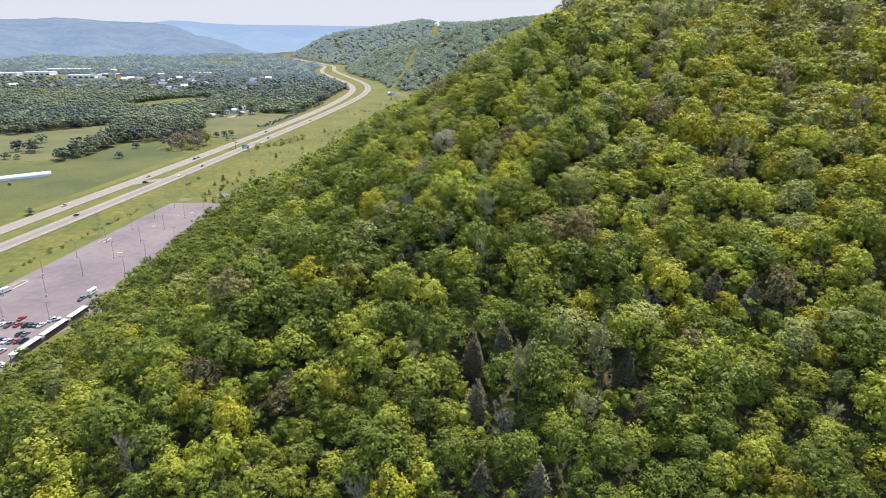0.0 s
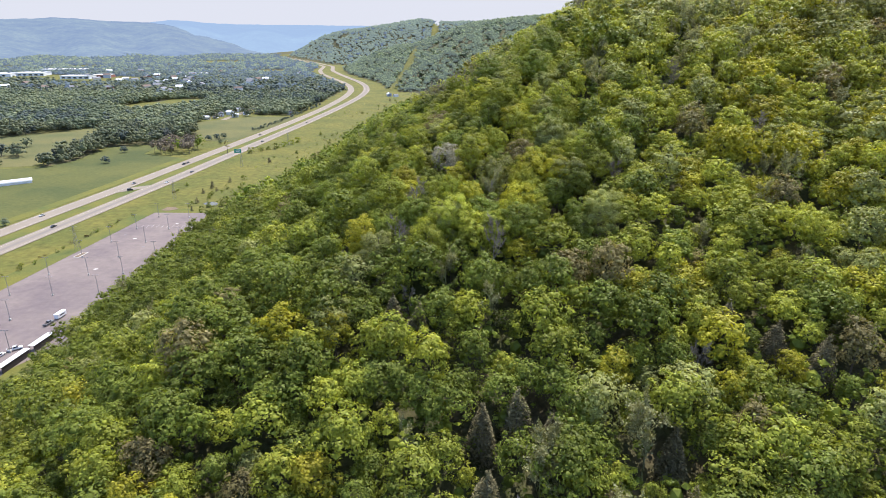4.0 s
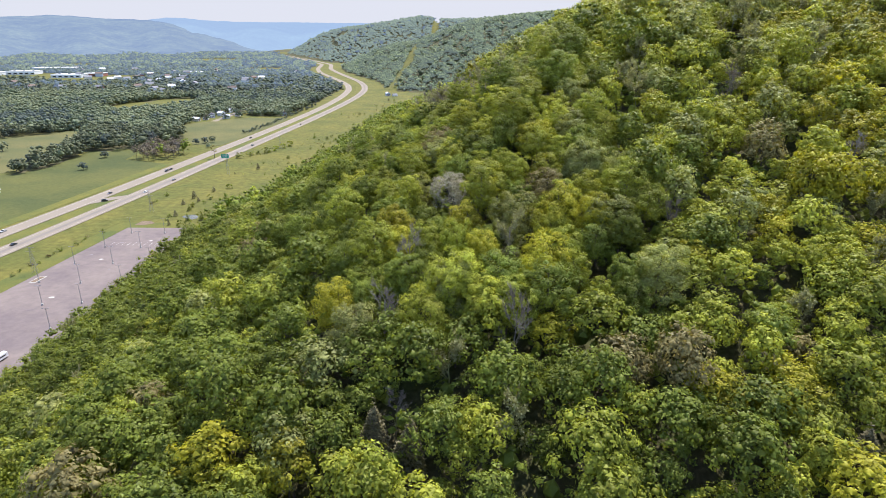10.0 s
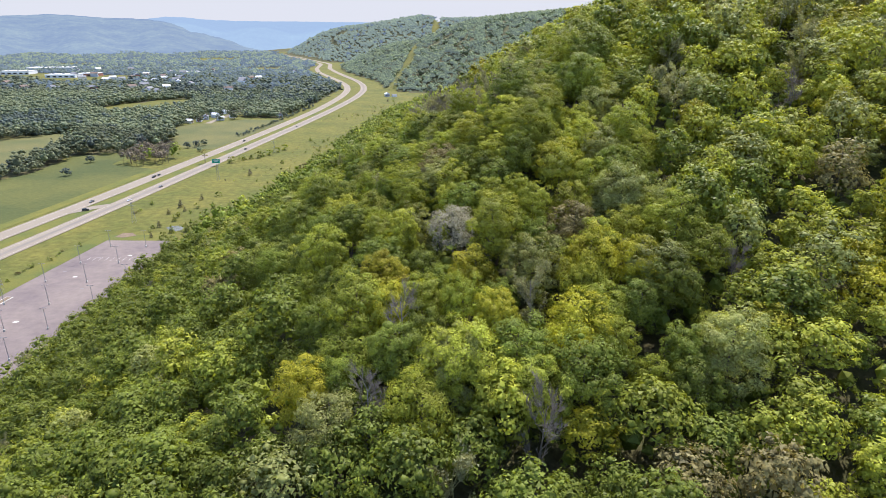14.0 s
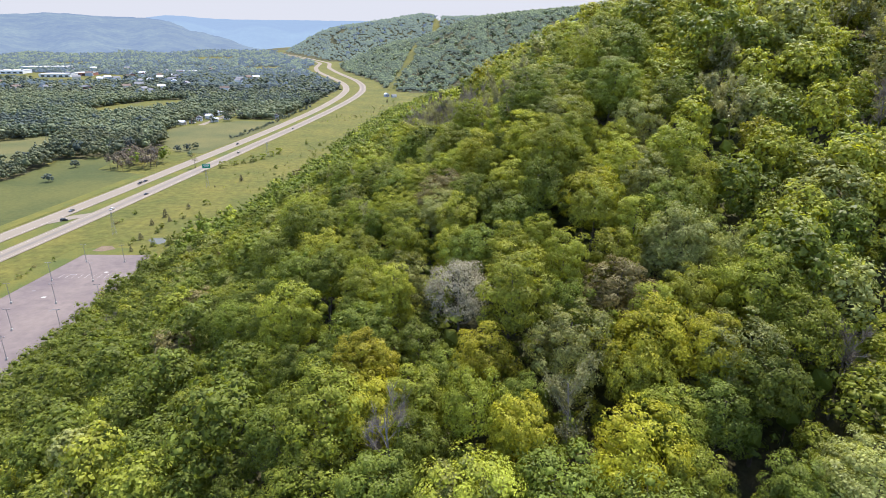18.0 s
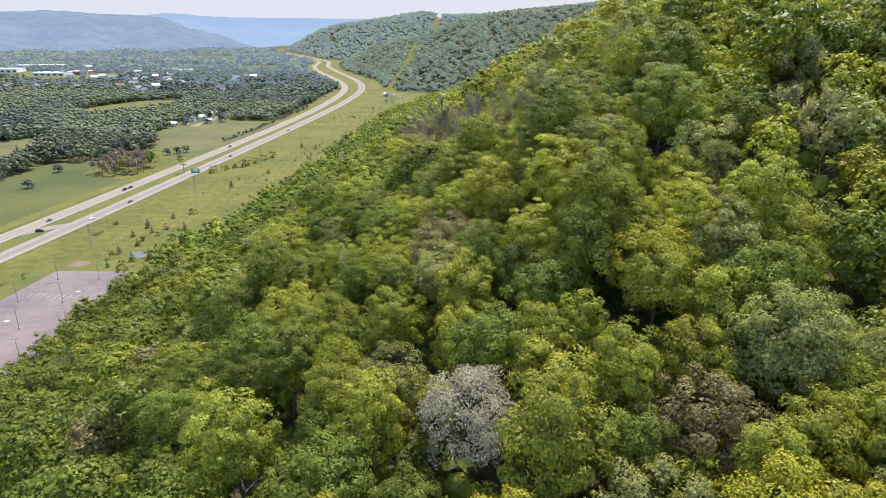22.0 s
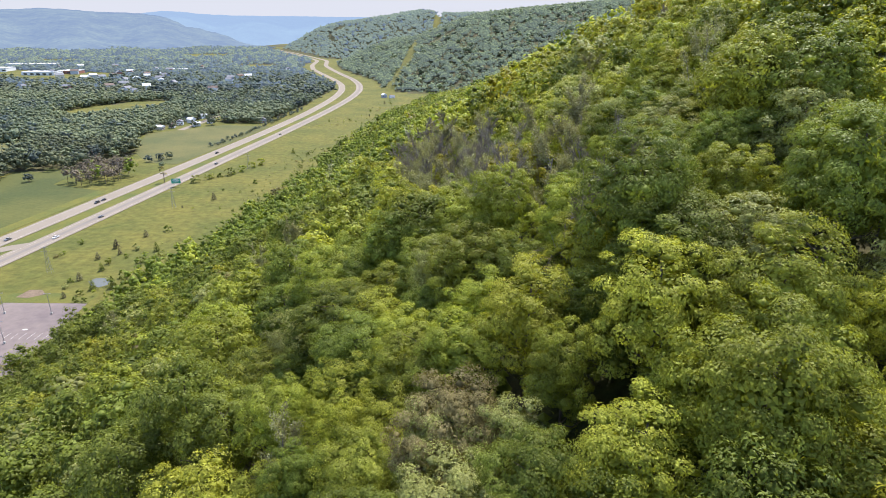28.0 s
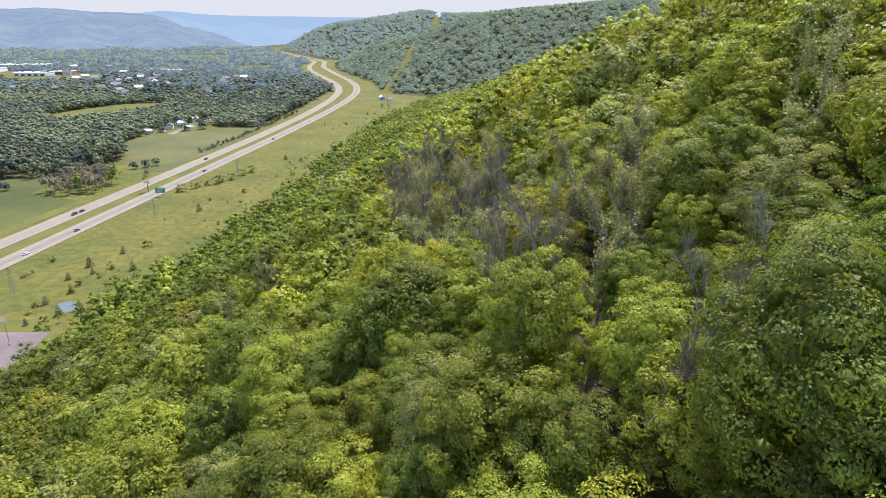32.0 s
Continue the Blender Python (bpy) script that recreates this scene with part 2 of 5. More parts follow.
def front_hill(x, y):
    """The wooded hill where the highway bends away; its crest climbs to the east."""
    crest = np.interp(x, [-320, -268, -243, -163, -110, -64, -31, 20, 72, 206, 366, 700], [0, 20, 40, 55, 63, 72, 85, 100, 116, 135, 150, 165])
    crest = crest + 4 * waves(x, y, 60, 5) * np.clip(crest / 60, 0, 1)
    toe = np.interp(x, [-330, -250, -165, -100, 0], [1400, 1340, 1270, 1140, 1090])
    back = crest - 0.16 * np.maximum(y - 1750, 0)
    rise = np.minimum(0.37 * np.maximum(y - toe, 0.0), 0.50 * np.maximum(x - far_foot(y), 0.0))
    return np.maximum(smin(rise - 2 * (rise <= 0), back, 6.0), 0.0)


def rear_hill(x, y):
    """The higher hill behind it, falling to the valley in the west."""
    crest = np.interp(x, [-700, -673, -572, -502, -412, -277, -150, -95, -60, -12, 20, 150, 400, 900], [0, 3, 46, 77, 99, 116, 134, 146, 146, 136, 136, 142, 152, 160])
    crest = crest + 2.5 * waves(x, y, 110, 8) * np.clip(crest / 60, 0, 1)
    line = np.interp(x, [-700, -60, 900], [2720, 2310, 2310])
    notch = 12 * np.exp(-(((x - cutting(y)) / 11) ** 2)) * (y > 2150)
    rise = np.minimum(0.34 * np.maximum(y - line + 430, 0.0), 0.75 * np.maximum(x - far_foot(y), 0.0))
    h = smin(rise, crest, 8.0) - 0.10 * np.maximum(y - line, 0)
    return np.maximum(h - notch, 0.0) * (crest > 1)


def far_hill(x, y):
    """The wooded hills up the valley."""
    return np.where(y > 1085, np.maximum(front_hill(x, y), rear_hill(x, y)), 0.0)


def land(x, y):
    x, y = np.asarray(x, float), np.asarray(y, float)
    return np.maximum(near_hill(x, y), far_hill(x, y))


ROAD_Y = [60, 200, 276, 311, 358, 424, 512, 576, 647, 736, 866, 960, 1050, 1143, 1240, 1343, 1460, 1600, 1740, 1950, 2150, 2350, 2700]
NEAR_X = [-246, -229, -219, -214, -207.5, -198.5, -188.5, -181, -173, -162.5, -150, -143, -139, -141, -154, -180, -221, -268, -310, -345, -432, -523, -690]
FAR_X = [-270, -251, -241, -236, -229.5, -219.5, -208.5, -200.5, -191.5, -181, -169, -165, -164, -169, -186, -218, -262, -312, -345, -372, -454, -543, -710]
YS = np.arange(60, 2700, 6.0)
smooth_kernel = np.hanning(23) / np.hanning(23).sum()


def centre(xs):
    line = np.interp(YS, ROAD_Y, xs)
    return np.convolve(np.pad(line, 11, mode="reflect", reflect_type="odd"), smooth_kernel, mode="valid")


NEAR_LINE, FAR_LINE = centre(NEAR_X), centre(FAR_X)


def near_road(y):
    return np.interp(y, YS, NEAR_LINE)


def far_road(y):
    return np.interp(y, YS, FAR_LINE)


def cutting(y):
    """The line of the power cut over the far hills."""
    return np.interp(y, [1080, 1201, 1307, 1480, 2320, 2700], [-98, -90, -80, -65, -25, -8])


def inside(x, y, polygon):
    hit = np.zeros(np.shape(x), bool)
    for (ax, ay), (bx, by) in zip(polygon, polygon[1:] + polygon[:1]):
        cross = ((ay > y) != (by > y)) & (x < (bx - ax) * (y - ay) / (by - ay + 1e-9) + ax)
        hit ^= cross
    return hit


HEDGE_WOOD = [(-316, 480), (-305, 500), (-308, 543), (-311, 572), (-290, 574), (-266, 588), (-258, 640), (-298, 722), (-392, 706), (-354, 650), (-336, 590), (-324, 535), (-322, 486)]
BROWN_WOOD = [(-256, 540), (-238, 530), (-221, 542), (-223, 566), (-232, 586), (-258, 580)]
HAMLET = [(-296, 740), (-292, 790), (-262, 880), (-236, 880), (-250, 810), (-225, 790), (-190, 800), (-200, 765)]
STORES = [(-1070, 1390), (-760, 1310), (-735, 1425), (-920, 1500), (-1060, 1500)]


def woods(x, y):
    """Whether the valley floor is wooded at a place."""
    edge = np.interp(x, [-2500, -440, -392, -385, -294, -280, -200], [600, 612, 668, 700, 712, 800, 800])
    w = (y > edge) & (x < far_road(y) - 22 - 10 * waves(x, y, 40, 3))
    w &= ~inside(x, y, HAMLET) & ~inside(x, y, STORES)
    w |= inside(x, y, HEDGE_WOOD)
    clear = (waves(x, y, 70, 11) > 0.92) & (y > 800)
    return w & ~clear & (y < 3300)


def graded(stops):
    """Grid lines from stops of (start, step) up to the last one."""
    out, (v, step) = [], stops[0]
    for nxt, nstep in stops[1:]:
        n = max(1, round((nxt - v) / step))
        out += list(np.linspace(v, nxt, n, endpoint=False))
        v, step = nxt, nstep
    return np.array(out + [v])


gx = graded([(-4600, 200), (-1600, 60), (-700, 30), (-340, 7), (190, 14), (500, 40), (1500, 150), (3000, 1)])
gy = graded([(-600, 60), (0, 7), (420, 10), (1060, 16), (1600, 30), (2800, 70), (4900, 1)])
GX, GY = np.meshgrid(gx, gy)
GZ = land(GX, GY)
nx, ny = len(gx), len(gy)
ii = (np.arange(ny - 1)[:, None] * nx + np.arange(nx - 1)).ravel()
quads = np.stack([ii, ii + 1, ii + 1 + nx, ii + nx], 1)
cx, cy = GX.ravel()[quads].mean(1), GY.ravel()[quads].mean(1)
cz = GZ.ravel()[quads].mean(1)
wooded = (cz > 0.8) & (np.abs(cx - cutting(cy)) > 16) | (cz <= 0.8) & woods(cx, cy)
ground = new("ground", mesh_from("ground", np.stack([GX.ravel(), GY.ravel(), GZ.ravel()], 1), quads, [GRASS, FLOOR], wooded.astype(int), True))
tagged(ground, "green valley floor rising into a wooded hillside", "ground", kind="structure")


def sheet(name, outline, z, mat, label, category, kind="structure"):
    """A thin level slab with the given outline."""
    bm = bmesh.new()
    top = bm.faces.new([bm.verts.new((x, y, z)) for x, y in outline])
    made = bmesh.ops.extrude_face_region(bm, geom=[top])
    bmesh.ops.translate(bm, verts=[v for v in made["geom"] if isinstance(v, bmesh.types.BMVert)], vec=(0, 0, -z - 0.3))
    bmesh.ops.recalc_face_normals(bm, faces=bm.faces)
    ob = part(name, bm, mat, None, label)
    return tagged(ob, label, category, kind=kind)


def ribbon(name, ys, xs, left, right, z, mat, label, category="road", drop=0.35):
    """A strip along a line, with a crown and side faces."""
    d = np.gradient(xs, ys)
    nrm = np.stack([np.ones_like(d), -d], 1) / np.hypot(1, d)[:, None]
    line = np.stack([xs, ys], 1)
    a, b = line + nrm * left, line + nrm * right
    rows = [np.c_[a, np.full(len(ys), z - drop)], np.c_[a, np.full(len(ys), z)], np.c_[b, np.full(len(ys), z)], np.c_[b, np.full(len(ys), z - drop)]]
    v = np.stack(rows, 1).reshape(-1, 3)
    k = np.arange(len(ys) - 1)[:, None] * 4 + np.arange(3)
    k = k.ravel()
    ob = new(name, mesh_from(name, v, np.stack([k, k + 1, k + 5, k + 4], 1)[:, ::-1], [mat]))
    return tagged(ob, label, category, kind="structure")


far = YS[(YS >= 60)]
ribbon("road_near", far, NEAR_LINE, -5.7, 5.7, 0.25, CONCRETE, "pale concrete two-lane carriageway of a divided highway")
ribbon("road_far", far, FAR_LINE, -5.6, 5.6, 0.25, CONCRETE, "pale concrete two-lane carriageway across the grass median")
keep = YS < 1500
ribbon("lane_track", YS[keep], NEAR_LINE[keep], -1.2, 1.4, 0.262, WORN, "darker worn lane of the highway", drop=0.02)
for side in (-3.8, 3.9):
    ribbon("edge_line", YS[keep], NEAR_LINE[keep], side - 0.07, side + 0.07, 0.268, FADED, "white painted edge line", "road marking", drop=0.01)
    ribbon("edge_line", YS[keep], FAR_LINE[keep], side - 0.07, side + 0.07, 0.268, FADED, "white painted edge line", "road marking", drop=0.01)

crop_outline = [(far_road(y) - 11, y) for y in np.arange(200, 540, 20.0)] + [(-262, 536), (-266, 585), (-290, 571), (-309, 570), (-305, 505), (-314, 479), (-420, 455), (-700, 380), (-700, 200)]
sheet("field_crop", crop_outline, 0.06, CROP, "dark green crop field beside the highway", "field")
ribbon("field_margin", np.arange(200, 530, 10.0), far_road(np.arange(200, 530, 10.0)) - 13, -4, 4, 0.085, MOWN, "brighter grass margin between the crop and the highway", "field", 0.08)
sheet("field_meadow", [(-326, 484), (-328, 535), (-340, 590), (-358, 650), (-394, 702), (-445, 612), (-900, 560), (-900, 330), (-700, 384), (-420, 459)], 0.06, HAY, "green meadow framed by woods", "field")
sheet("field_hay", [(far_road(y) - 9, y) for y in np.arange(600, 790, 20.0)] + [(-236, 785), (-292, 730), (-262, 645), (-232, 604)], 0.06, HAY, "pale hay field beside the highway", "field")
sheet("car_park", [(-185 + 0.105 * (y - 227), y) for y in (40, 120, 227, 300, 359)] + [(-139, 359), (-128, 250), (-126, 200), (-128, 168), (-140, 130), (-160, 40)], 0.10, LOT, "large worn grey asphalt car park with light poles", "car park")
sheet("verge", [(-196 + 0.118 * (y - 227), y) for y in (40, 120, 227, 300, 368)] + [(-139, 368), (-139, 359.2), (-171.2, 359.2)] + [(-185.2 + 0.105 * (y - 227), y) for y in (359.2, 300, 227, 120, 40)], 0.05, MOWN, "bright mown grass verge round the car park", "verge")
ribbon("median", YS[:150], (near_road(YS[:150]) + far_road(YS[:150])) / 2, -4.6, 4.6, 0.08, MOWN, "mown yellowish grass median between the carriageways", "median", 0.3)
sheet("crossover", [(-218.5, 402), (-203.5, 418), (-204.5, 425), (-212, 420), (-221.5, 409)], 0.20, CONCRETE, "concrete crossover in the highway median", "road")

# ------------------------------------------------------------------ far ridges


def ridge(name, dist, a0, a1, crest, base, mat, label, seed):
    """A wooded ridge on the far side of the valley, as a backdrop; crest gives its height along the angle."""
    ang = np.linspace(a0, a1, 260)
    top = crest(ang)
    r = np.random.RandomState(seed)
    rough = sum(np.interp(ang, np.linspace(a0, a1, n), r.uniform(-1, 1, n)) * s for n, s in ((14, 3), (40, 2.5), (130, 1.8)))
    top = np.maximum(top + rough, 1)
    steps = np.linspace(0, 1, 24)
    rows = []
    for k, f in enumerate(steps):
        spur = 1 + 0.05 * np.sin(ang * 60 + seed) * (1 - f)
        d = (dist - base * (1 - f)) * spur
        z = top * np.sin(f * np.pi / 2) ** 1.3 + r.uniform(-1.2, 1.2, len(ang)) * (0 < f < 0.9)
        rows.append(np.stack([np.sin(ang) * d, np.cos(ang) * d, z - 1], 1))
    v = np.concatenate(rows)
    n = len(ang)
    k = (np.arange(len(steps) - 1)[:, None] * n + np.arange(n - 1)).ravel()
    ob = new(name, mesh_from(name, v, np.stack([k, k + 1, k + 1 + n, k + n], 1), [mat], None, True))
    return tagged(ob, label, "hills", kind="structure")


def painted_haze(name, base, haze_tint, amount, vary=0.55, deep=0.4):
    """Far woods with distance haze painted in, as a glow mixed into the surface."""
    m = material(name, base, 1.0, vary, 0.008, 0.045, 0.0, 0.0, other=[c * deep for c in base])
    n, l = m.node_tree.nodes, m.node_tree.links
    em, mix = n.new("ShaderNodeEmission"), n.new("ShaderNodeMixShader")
    em.inputs["Color"].default_value = (*haze_tint, 1)
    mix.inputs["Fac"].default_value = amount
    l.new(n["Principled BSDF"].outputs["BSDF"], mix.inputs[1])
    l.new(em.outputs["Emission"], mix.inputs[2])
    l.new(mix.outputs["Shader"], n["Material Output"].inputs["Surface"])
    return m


# The blue of both ridges is mostly emission painted in for haze.
RIDGE_A = painted_haze("ridge_woods_glow_haze", (0.120, 0.135, 0.055), (0.172, 0.242, 0.415), 0.62)
RIDGE_B = painted_haze("ridge_woods_far_glow_haze", (0.07, 0.10, 0.07), (0.235, 0.325, 0.490), 0.74)
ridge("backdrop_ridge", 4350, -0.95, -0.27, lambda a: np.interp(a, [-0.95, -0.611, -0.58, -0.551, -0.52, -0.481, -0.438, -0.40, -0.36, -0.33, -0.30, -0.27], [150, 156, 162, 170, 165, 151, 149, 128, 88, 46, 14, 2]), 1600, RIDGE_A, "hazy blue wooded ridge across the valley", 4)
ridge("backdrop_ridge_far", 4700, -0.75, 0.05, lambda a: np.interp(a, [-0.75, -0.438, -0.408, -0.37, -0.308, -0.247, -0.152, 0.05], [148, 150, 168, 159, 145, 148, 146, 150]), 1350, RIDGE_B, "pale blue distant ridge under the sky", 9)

# The pale sky low over the ridges.
ang = np.linspace(-1.25, 1.25, 60)
hs = np.array([-40.0, 300, 700, 1200, 1800])
v = np.stack([np.stack([np.sin(ang) * 4850, np.cos(ang) * 4850, np.full(60, h)], 1) for h in hs]).reshape(-1, 3)
k = (np.arange(len(hs) - 1)[:, None] * 60 + np.arange(59)).ravel()
HAZE = bpy.data.materials.new("pale_sky")
HAZE.use_nodes = True
hn = HAZE.node_tree.nodes
hn.remove(hn["Principled BSDF"])
glow_sky = hn.new("ShaderNodeEmission")
glow_sky.inputs["Color"].default_value = (0.335, 0.346, 0.394, 1)
HAZE.node_tree.links.new(glow_sky.outputs["Emission"], hn["Material Output"].inputs["Surface"])
tagged(new("backdrop_sky", mesh_from("backdrop_sky", v, np.stack([k, k + 1, k + 61, k + 60], 1), [HAZE], None, True)), "pale lavender-white hazy sky over the far ridges", "sky", kind="structure")

# Leaf surfaces with haze painted in as emission, for the distant modelled trees.
LEAF["thin_haze"] = painted_haze("town_woods_glow_haze", (0.112, 0.130, 0.066), (0.158, 0.215, 0.330), 0.22, 0.3, 0.7)
LEAF["hazy"] = painted_haze("woods_glow_haze", (0.092, 0.108, 0.060), (0.170, 0.232, 0.365), 0.36, 0.3, 0.75)
LEAF["hill_haze"] = painted_haze("front_hill_glow_haze", (0.205, 0.240, 0.075), (0.190, 0.240, 0.285), 0.25, 0.3, 0.7)
LEAF["hazy_hill"] = painted_haze("hill_woods_glow_haze", (0.190, 0.220, 0.075), (0.203, 0.262, 0.315), 0.38, 0.3, 0.8)

# ------------------------------------------------------------------ plants
rng = np.random.RandomState(7)


def unit(n):
    v = rng.normal(size=(n, 3))
    return v / np.linalg.norm(v, axis=1)[:, None]


def sprays(p, nrm, size, narrow=0.5):
    """Folded leaf sprays at places p facing nrm: four corners and two triangles each."""
    n = len(p)
    t = np.cross(nrm, unit(n))
    t /= np.linalg.norm(t, axis=1)[:, None] + 1e-9
    b = np.cross(nrm, t)
    s = size * rng.uniform(0.6, 1.35, (n, 1))
    w = narrow * rng.uniform(0.75, 1.3, (n, 1))
    dip = nrm * s * rng.uniform(0.05, 0.35, (n, 1))
    v = np.stack([p + t * s, p + b * s * w - dip, p - t * s * 0.85, p - b * s * w - dip], 1).reshape(-1, 3)
    k = np.arange(n)[:, None] * 4
    tri = np.stack([k + [0, 1, 2], k + [0, 2, 3]], 1).reshape(-1, 3)
    return v, tri


GOLD = (1 + 5**0.5) / 2
ICO = np.array([(-1, GOLD, 0), (1, GOLD, 0), (-1, -GOLD, 0), (1, -GOLD, 0), (0, -1, GOLD), (0, 1, GOLD), (0, -1, -GOLD), (0, 1, -GOLD), (GOLD, 0, -1), (GOLD, 0, 1), (-GOLD, 0, -1), (-GOLD, 0, 1)]) / 1.902
ICO_T = np.array([(i, j, k) for i in range(12) for j in range(i + 1, 12) for k in range(j + 1, 12)
                  if max(np.linalg.norm(ICO[i] - ICO[j]), np.linalg.norm(ICO[j] - ICO[k]), np.linalg.norm(ICO[i] - ICO[k])) < 1.1])
turned = np.einsum("ij,ij->i", np.cross(ICO[ICO_T[:, 1]] - ICO[ICO_T[:, 0]], ICO[ICO_T[:, 2]] - ICO[ICO_T[:, 0]]), ICO[ICO_T[:, 0]]) < 0
ICO_T[turned] = ICO_T[turned][:, ::-1]


OCT = np.array([(1, 0, 0), (0, 1, 0), (-1, 0, 0), (0, -1, 0), (0, 0, 1), (0, 0, -1)]) * 1.1
OCT_T = np.array([(0, 1, 4), (1, 2, 4), (2, 3, 4), (3, 0, 4), (1, 0, 5), (2, 1, 5), (3, 2, 5), (0, 3, 5)])


def joined(pieces):
    """Arrays of several (verts, tris) as one."""
    vs, ts, base = [], [], 0
    for v, t in pieces:
        vs.append(v)
        ts.append(t + base)
        base += len(v)
    return np.concatenate(vs), np.concatenate(ts)


def leaves(p, nrm, size):
    """Single pointed leaf tufts at places p facing nrm: one triangle each."""
    n = len(p)
    t = np.cross(nrm, unit(n))
    t /= np.linalg.norm(t, axis=1)[:, None] + 1e-9
    b = np.cross(nrm, t)
    s = size * rng.uniform(0.65, 1.4, (n, 1))
    w = rng.uniform(0.45, 0.75, (n, 1))
    v = np.stack([p + t * s, p - t * s * 0.6 + b * s * w, p - t * s * 0.6 - b * s * w], 1).reshape(-1, 3)
    return v, np.arange(3 * n).reshape(-1, 3)


def crown(radius, height, lobes, count, size, tufts=7, wild=0.5, core=0.0, pad=1.0, even=0.75):
    """A broadleaf crown: lobes on a dome, tufts on the lobes, leaves on the tufts; centred at the dome's foot."""
    d = unit(lobes * 5)
    d = d[d[:, 2] > -0.68][:lobes]
    scale = np.array([radius * 0.68, radius * 0.68, height * 0.60])
    c = d * scale * rng.uniform(0.82, 1.04, (len(d), 1))
    r = radius * rng.uniform(0.28, 0.40, len(d))
    m = len(d) * tufts
    q = unit(m)
    k = np.repeat(np.arange(len(d)), tufts)
    flip = (q * d[k]).sum(1) < -0.2
    q[flip] = -q[flip]
    q[:, 2] = np.where(q[:, 2] < -0.4, -q[:, 2], q[:, 2])
    tc = c[k] + q * r[k][:, None] * np.array([1, 1, 0.85]) * rng.uniform(0.75, 1.1, (m, 1))
    tr = radius * pad * rng.uniform(0.10, 0.19, m)
    j = rng.randint(0, m, count)
    w = unit(count)
    away = q[j] + [0, 0, 0.25]
    flip = (w * away).sum(1) < -0.1
    w[flip] = -w[flip]
    p = tc[j] + w * tr[j][:, None] * rng.uniform(0.5, 1.15, (count, 1)) * np.array([1.1, 1.1, 0.62])
    nrm = 0.6 * w + 0.5 * q[j] + wild * unit(count) + np.array([0, 0, 0.48])
    nrm /= np.linalg.norm(nrm, axis=1)[:, None]
    if not core:
        return leaves(p, nrm, size)
    solid = [(ICO * (ri * core * rng.uniform(even, 1.15, (12, 1))) * [1, 1, 0.85] + ci, ICO_T) for ci, ri in zip(c, r)]
    return joined([leaves(p, nrm, size)] + solid)


def clumped(R, H, clumps, per, size, flat=0.72, gap=0.0, near=0.72, far=1.14, inner=0):
    """A full leafy crown, centred at its middle: rounded clumps of foliage over an oval envelope, leaves standing off each clump."""
    k = np.arange(int(clumps * 1.25)) + 0.5
    z = 1 - 2 * k / len(k)
    a = k * 2.39996 + rng.uniform(0, 6.28)
    d = np.stack([np.cos(a) * np.sqrt(1 - z * z), np.sin(a) * np.sqrt(1 - z * z), z], 1) + rng.normal(0, 0.16, (len(k), 3))
    d /= np.linalg.norm(d, axis=1)[:, None]
    d = d[d[:, 2] > -0.62]
    n = len(d)
    b = np.arctan2(d[:, 1], d[:, 0])
    lean = 1 + 0.13 * np.sin(b + rng.uniform(0, 6.28)) + 0.11 * np.sin(2 * b + rng.uniform(0, 6.28))
    env = np.array([R, R, H / 2]) * lean[:, None] * np.array([1, 1, 0]) + np.array([0, 0, H / 2])
    c = d * env * rng.uniform(0.60, 1.0, (n, 1))
    r = R * rng.uniform(0.17, 0.31, n) * (50 / max(clumps, 14)) ** 0.36
    squash = np.array([1, 1, flat])
    j = np.repeat(np.arange(n), per)
    w = unit(len(j))
    out = d[j] + [0, 0, 0.45]
    flip = (w * out).sum(1) < -0.25
    w[flip] = -w[flip]
    p = c[j] + w * (r[j] * rng.uniform(near, far, len(j)))[:, None] * squash
    nrm = 0.95 * w + 0.35 * d[j] + 0.50 * unit(len(j)) + np.array([0, 0, 0.35])
    nrm /= np.linalg.norm(nrm, axis=1)[:, None]
    pieces = [leaves(p, nrm, size)]
    if inner:
        q = unit(inner)
        pieces.append(leaves(q * np.array([R, R, H / 2]) * rng.uniform(0.36, 0.70, (inner, 1)), q + 0.4 * unit(inner), 0.15))
        pieces += [(OCT * (ri * 0.42) * squash + ci * 0.9, OCT_T) for ci, ri in zip(c, r)]
        return joined(pieces)
    if gap < 1:
        solid = 0.50 if clumps > 18 else 0.62
        pieces += [(OCT * (ri * (solid - gap) * rng.uniform(0.78, 1.15, (6, 1))) * squash + ci, OCT_T) for ci, ri in zip(c, r)]
    if clumps > 18:
        q = unit(clumps * 7)
        q[:, 2] = np.where(q[:, 2] < -0.5, -q[:, 2], q[:, 2])
        pieces.append(leaves(q * np.array([R, R, H / 2]) * rng.uniform(0.40, 0.80, (len(q), 1)), q + 0.4 * unit(len(q)) + [0, 0, 0.3], size * 1.45))
    else:
        pieces.append((ICO * rng.uniform(0.8, 1.0, (12, 1)) * np.array([R, R, H / 2]) * (0.54 - gap), ICO_T))
    return joined(pieces)


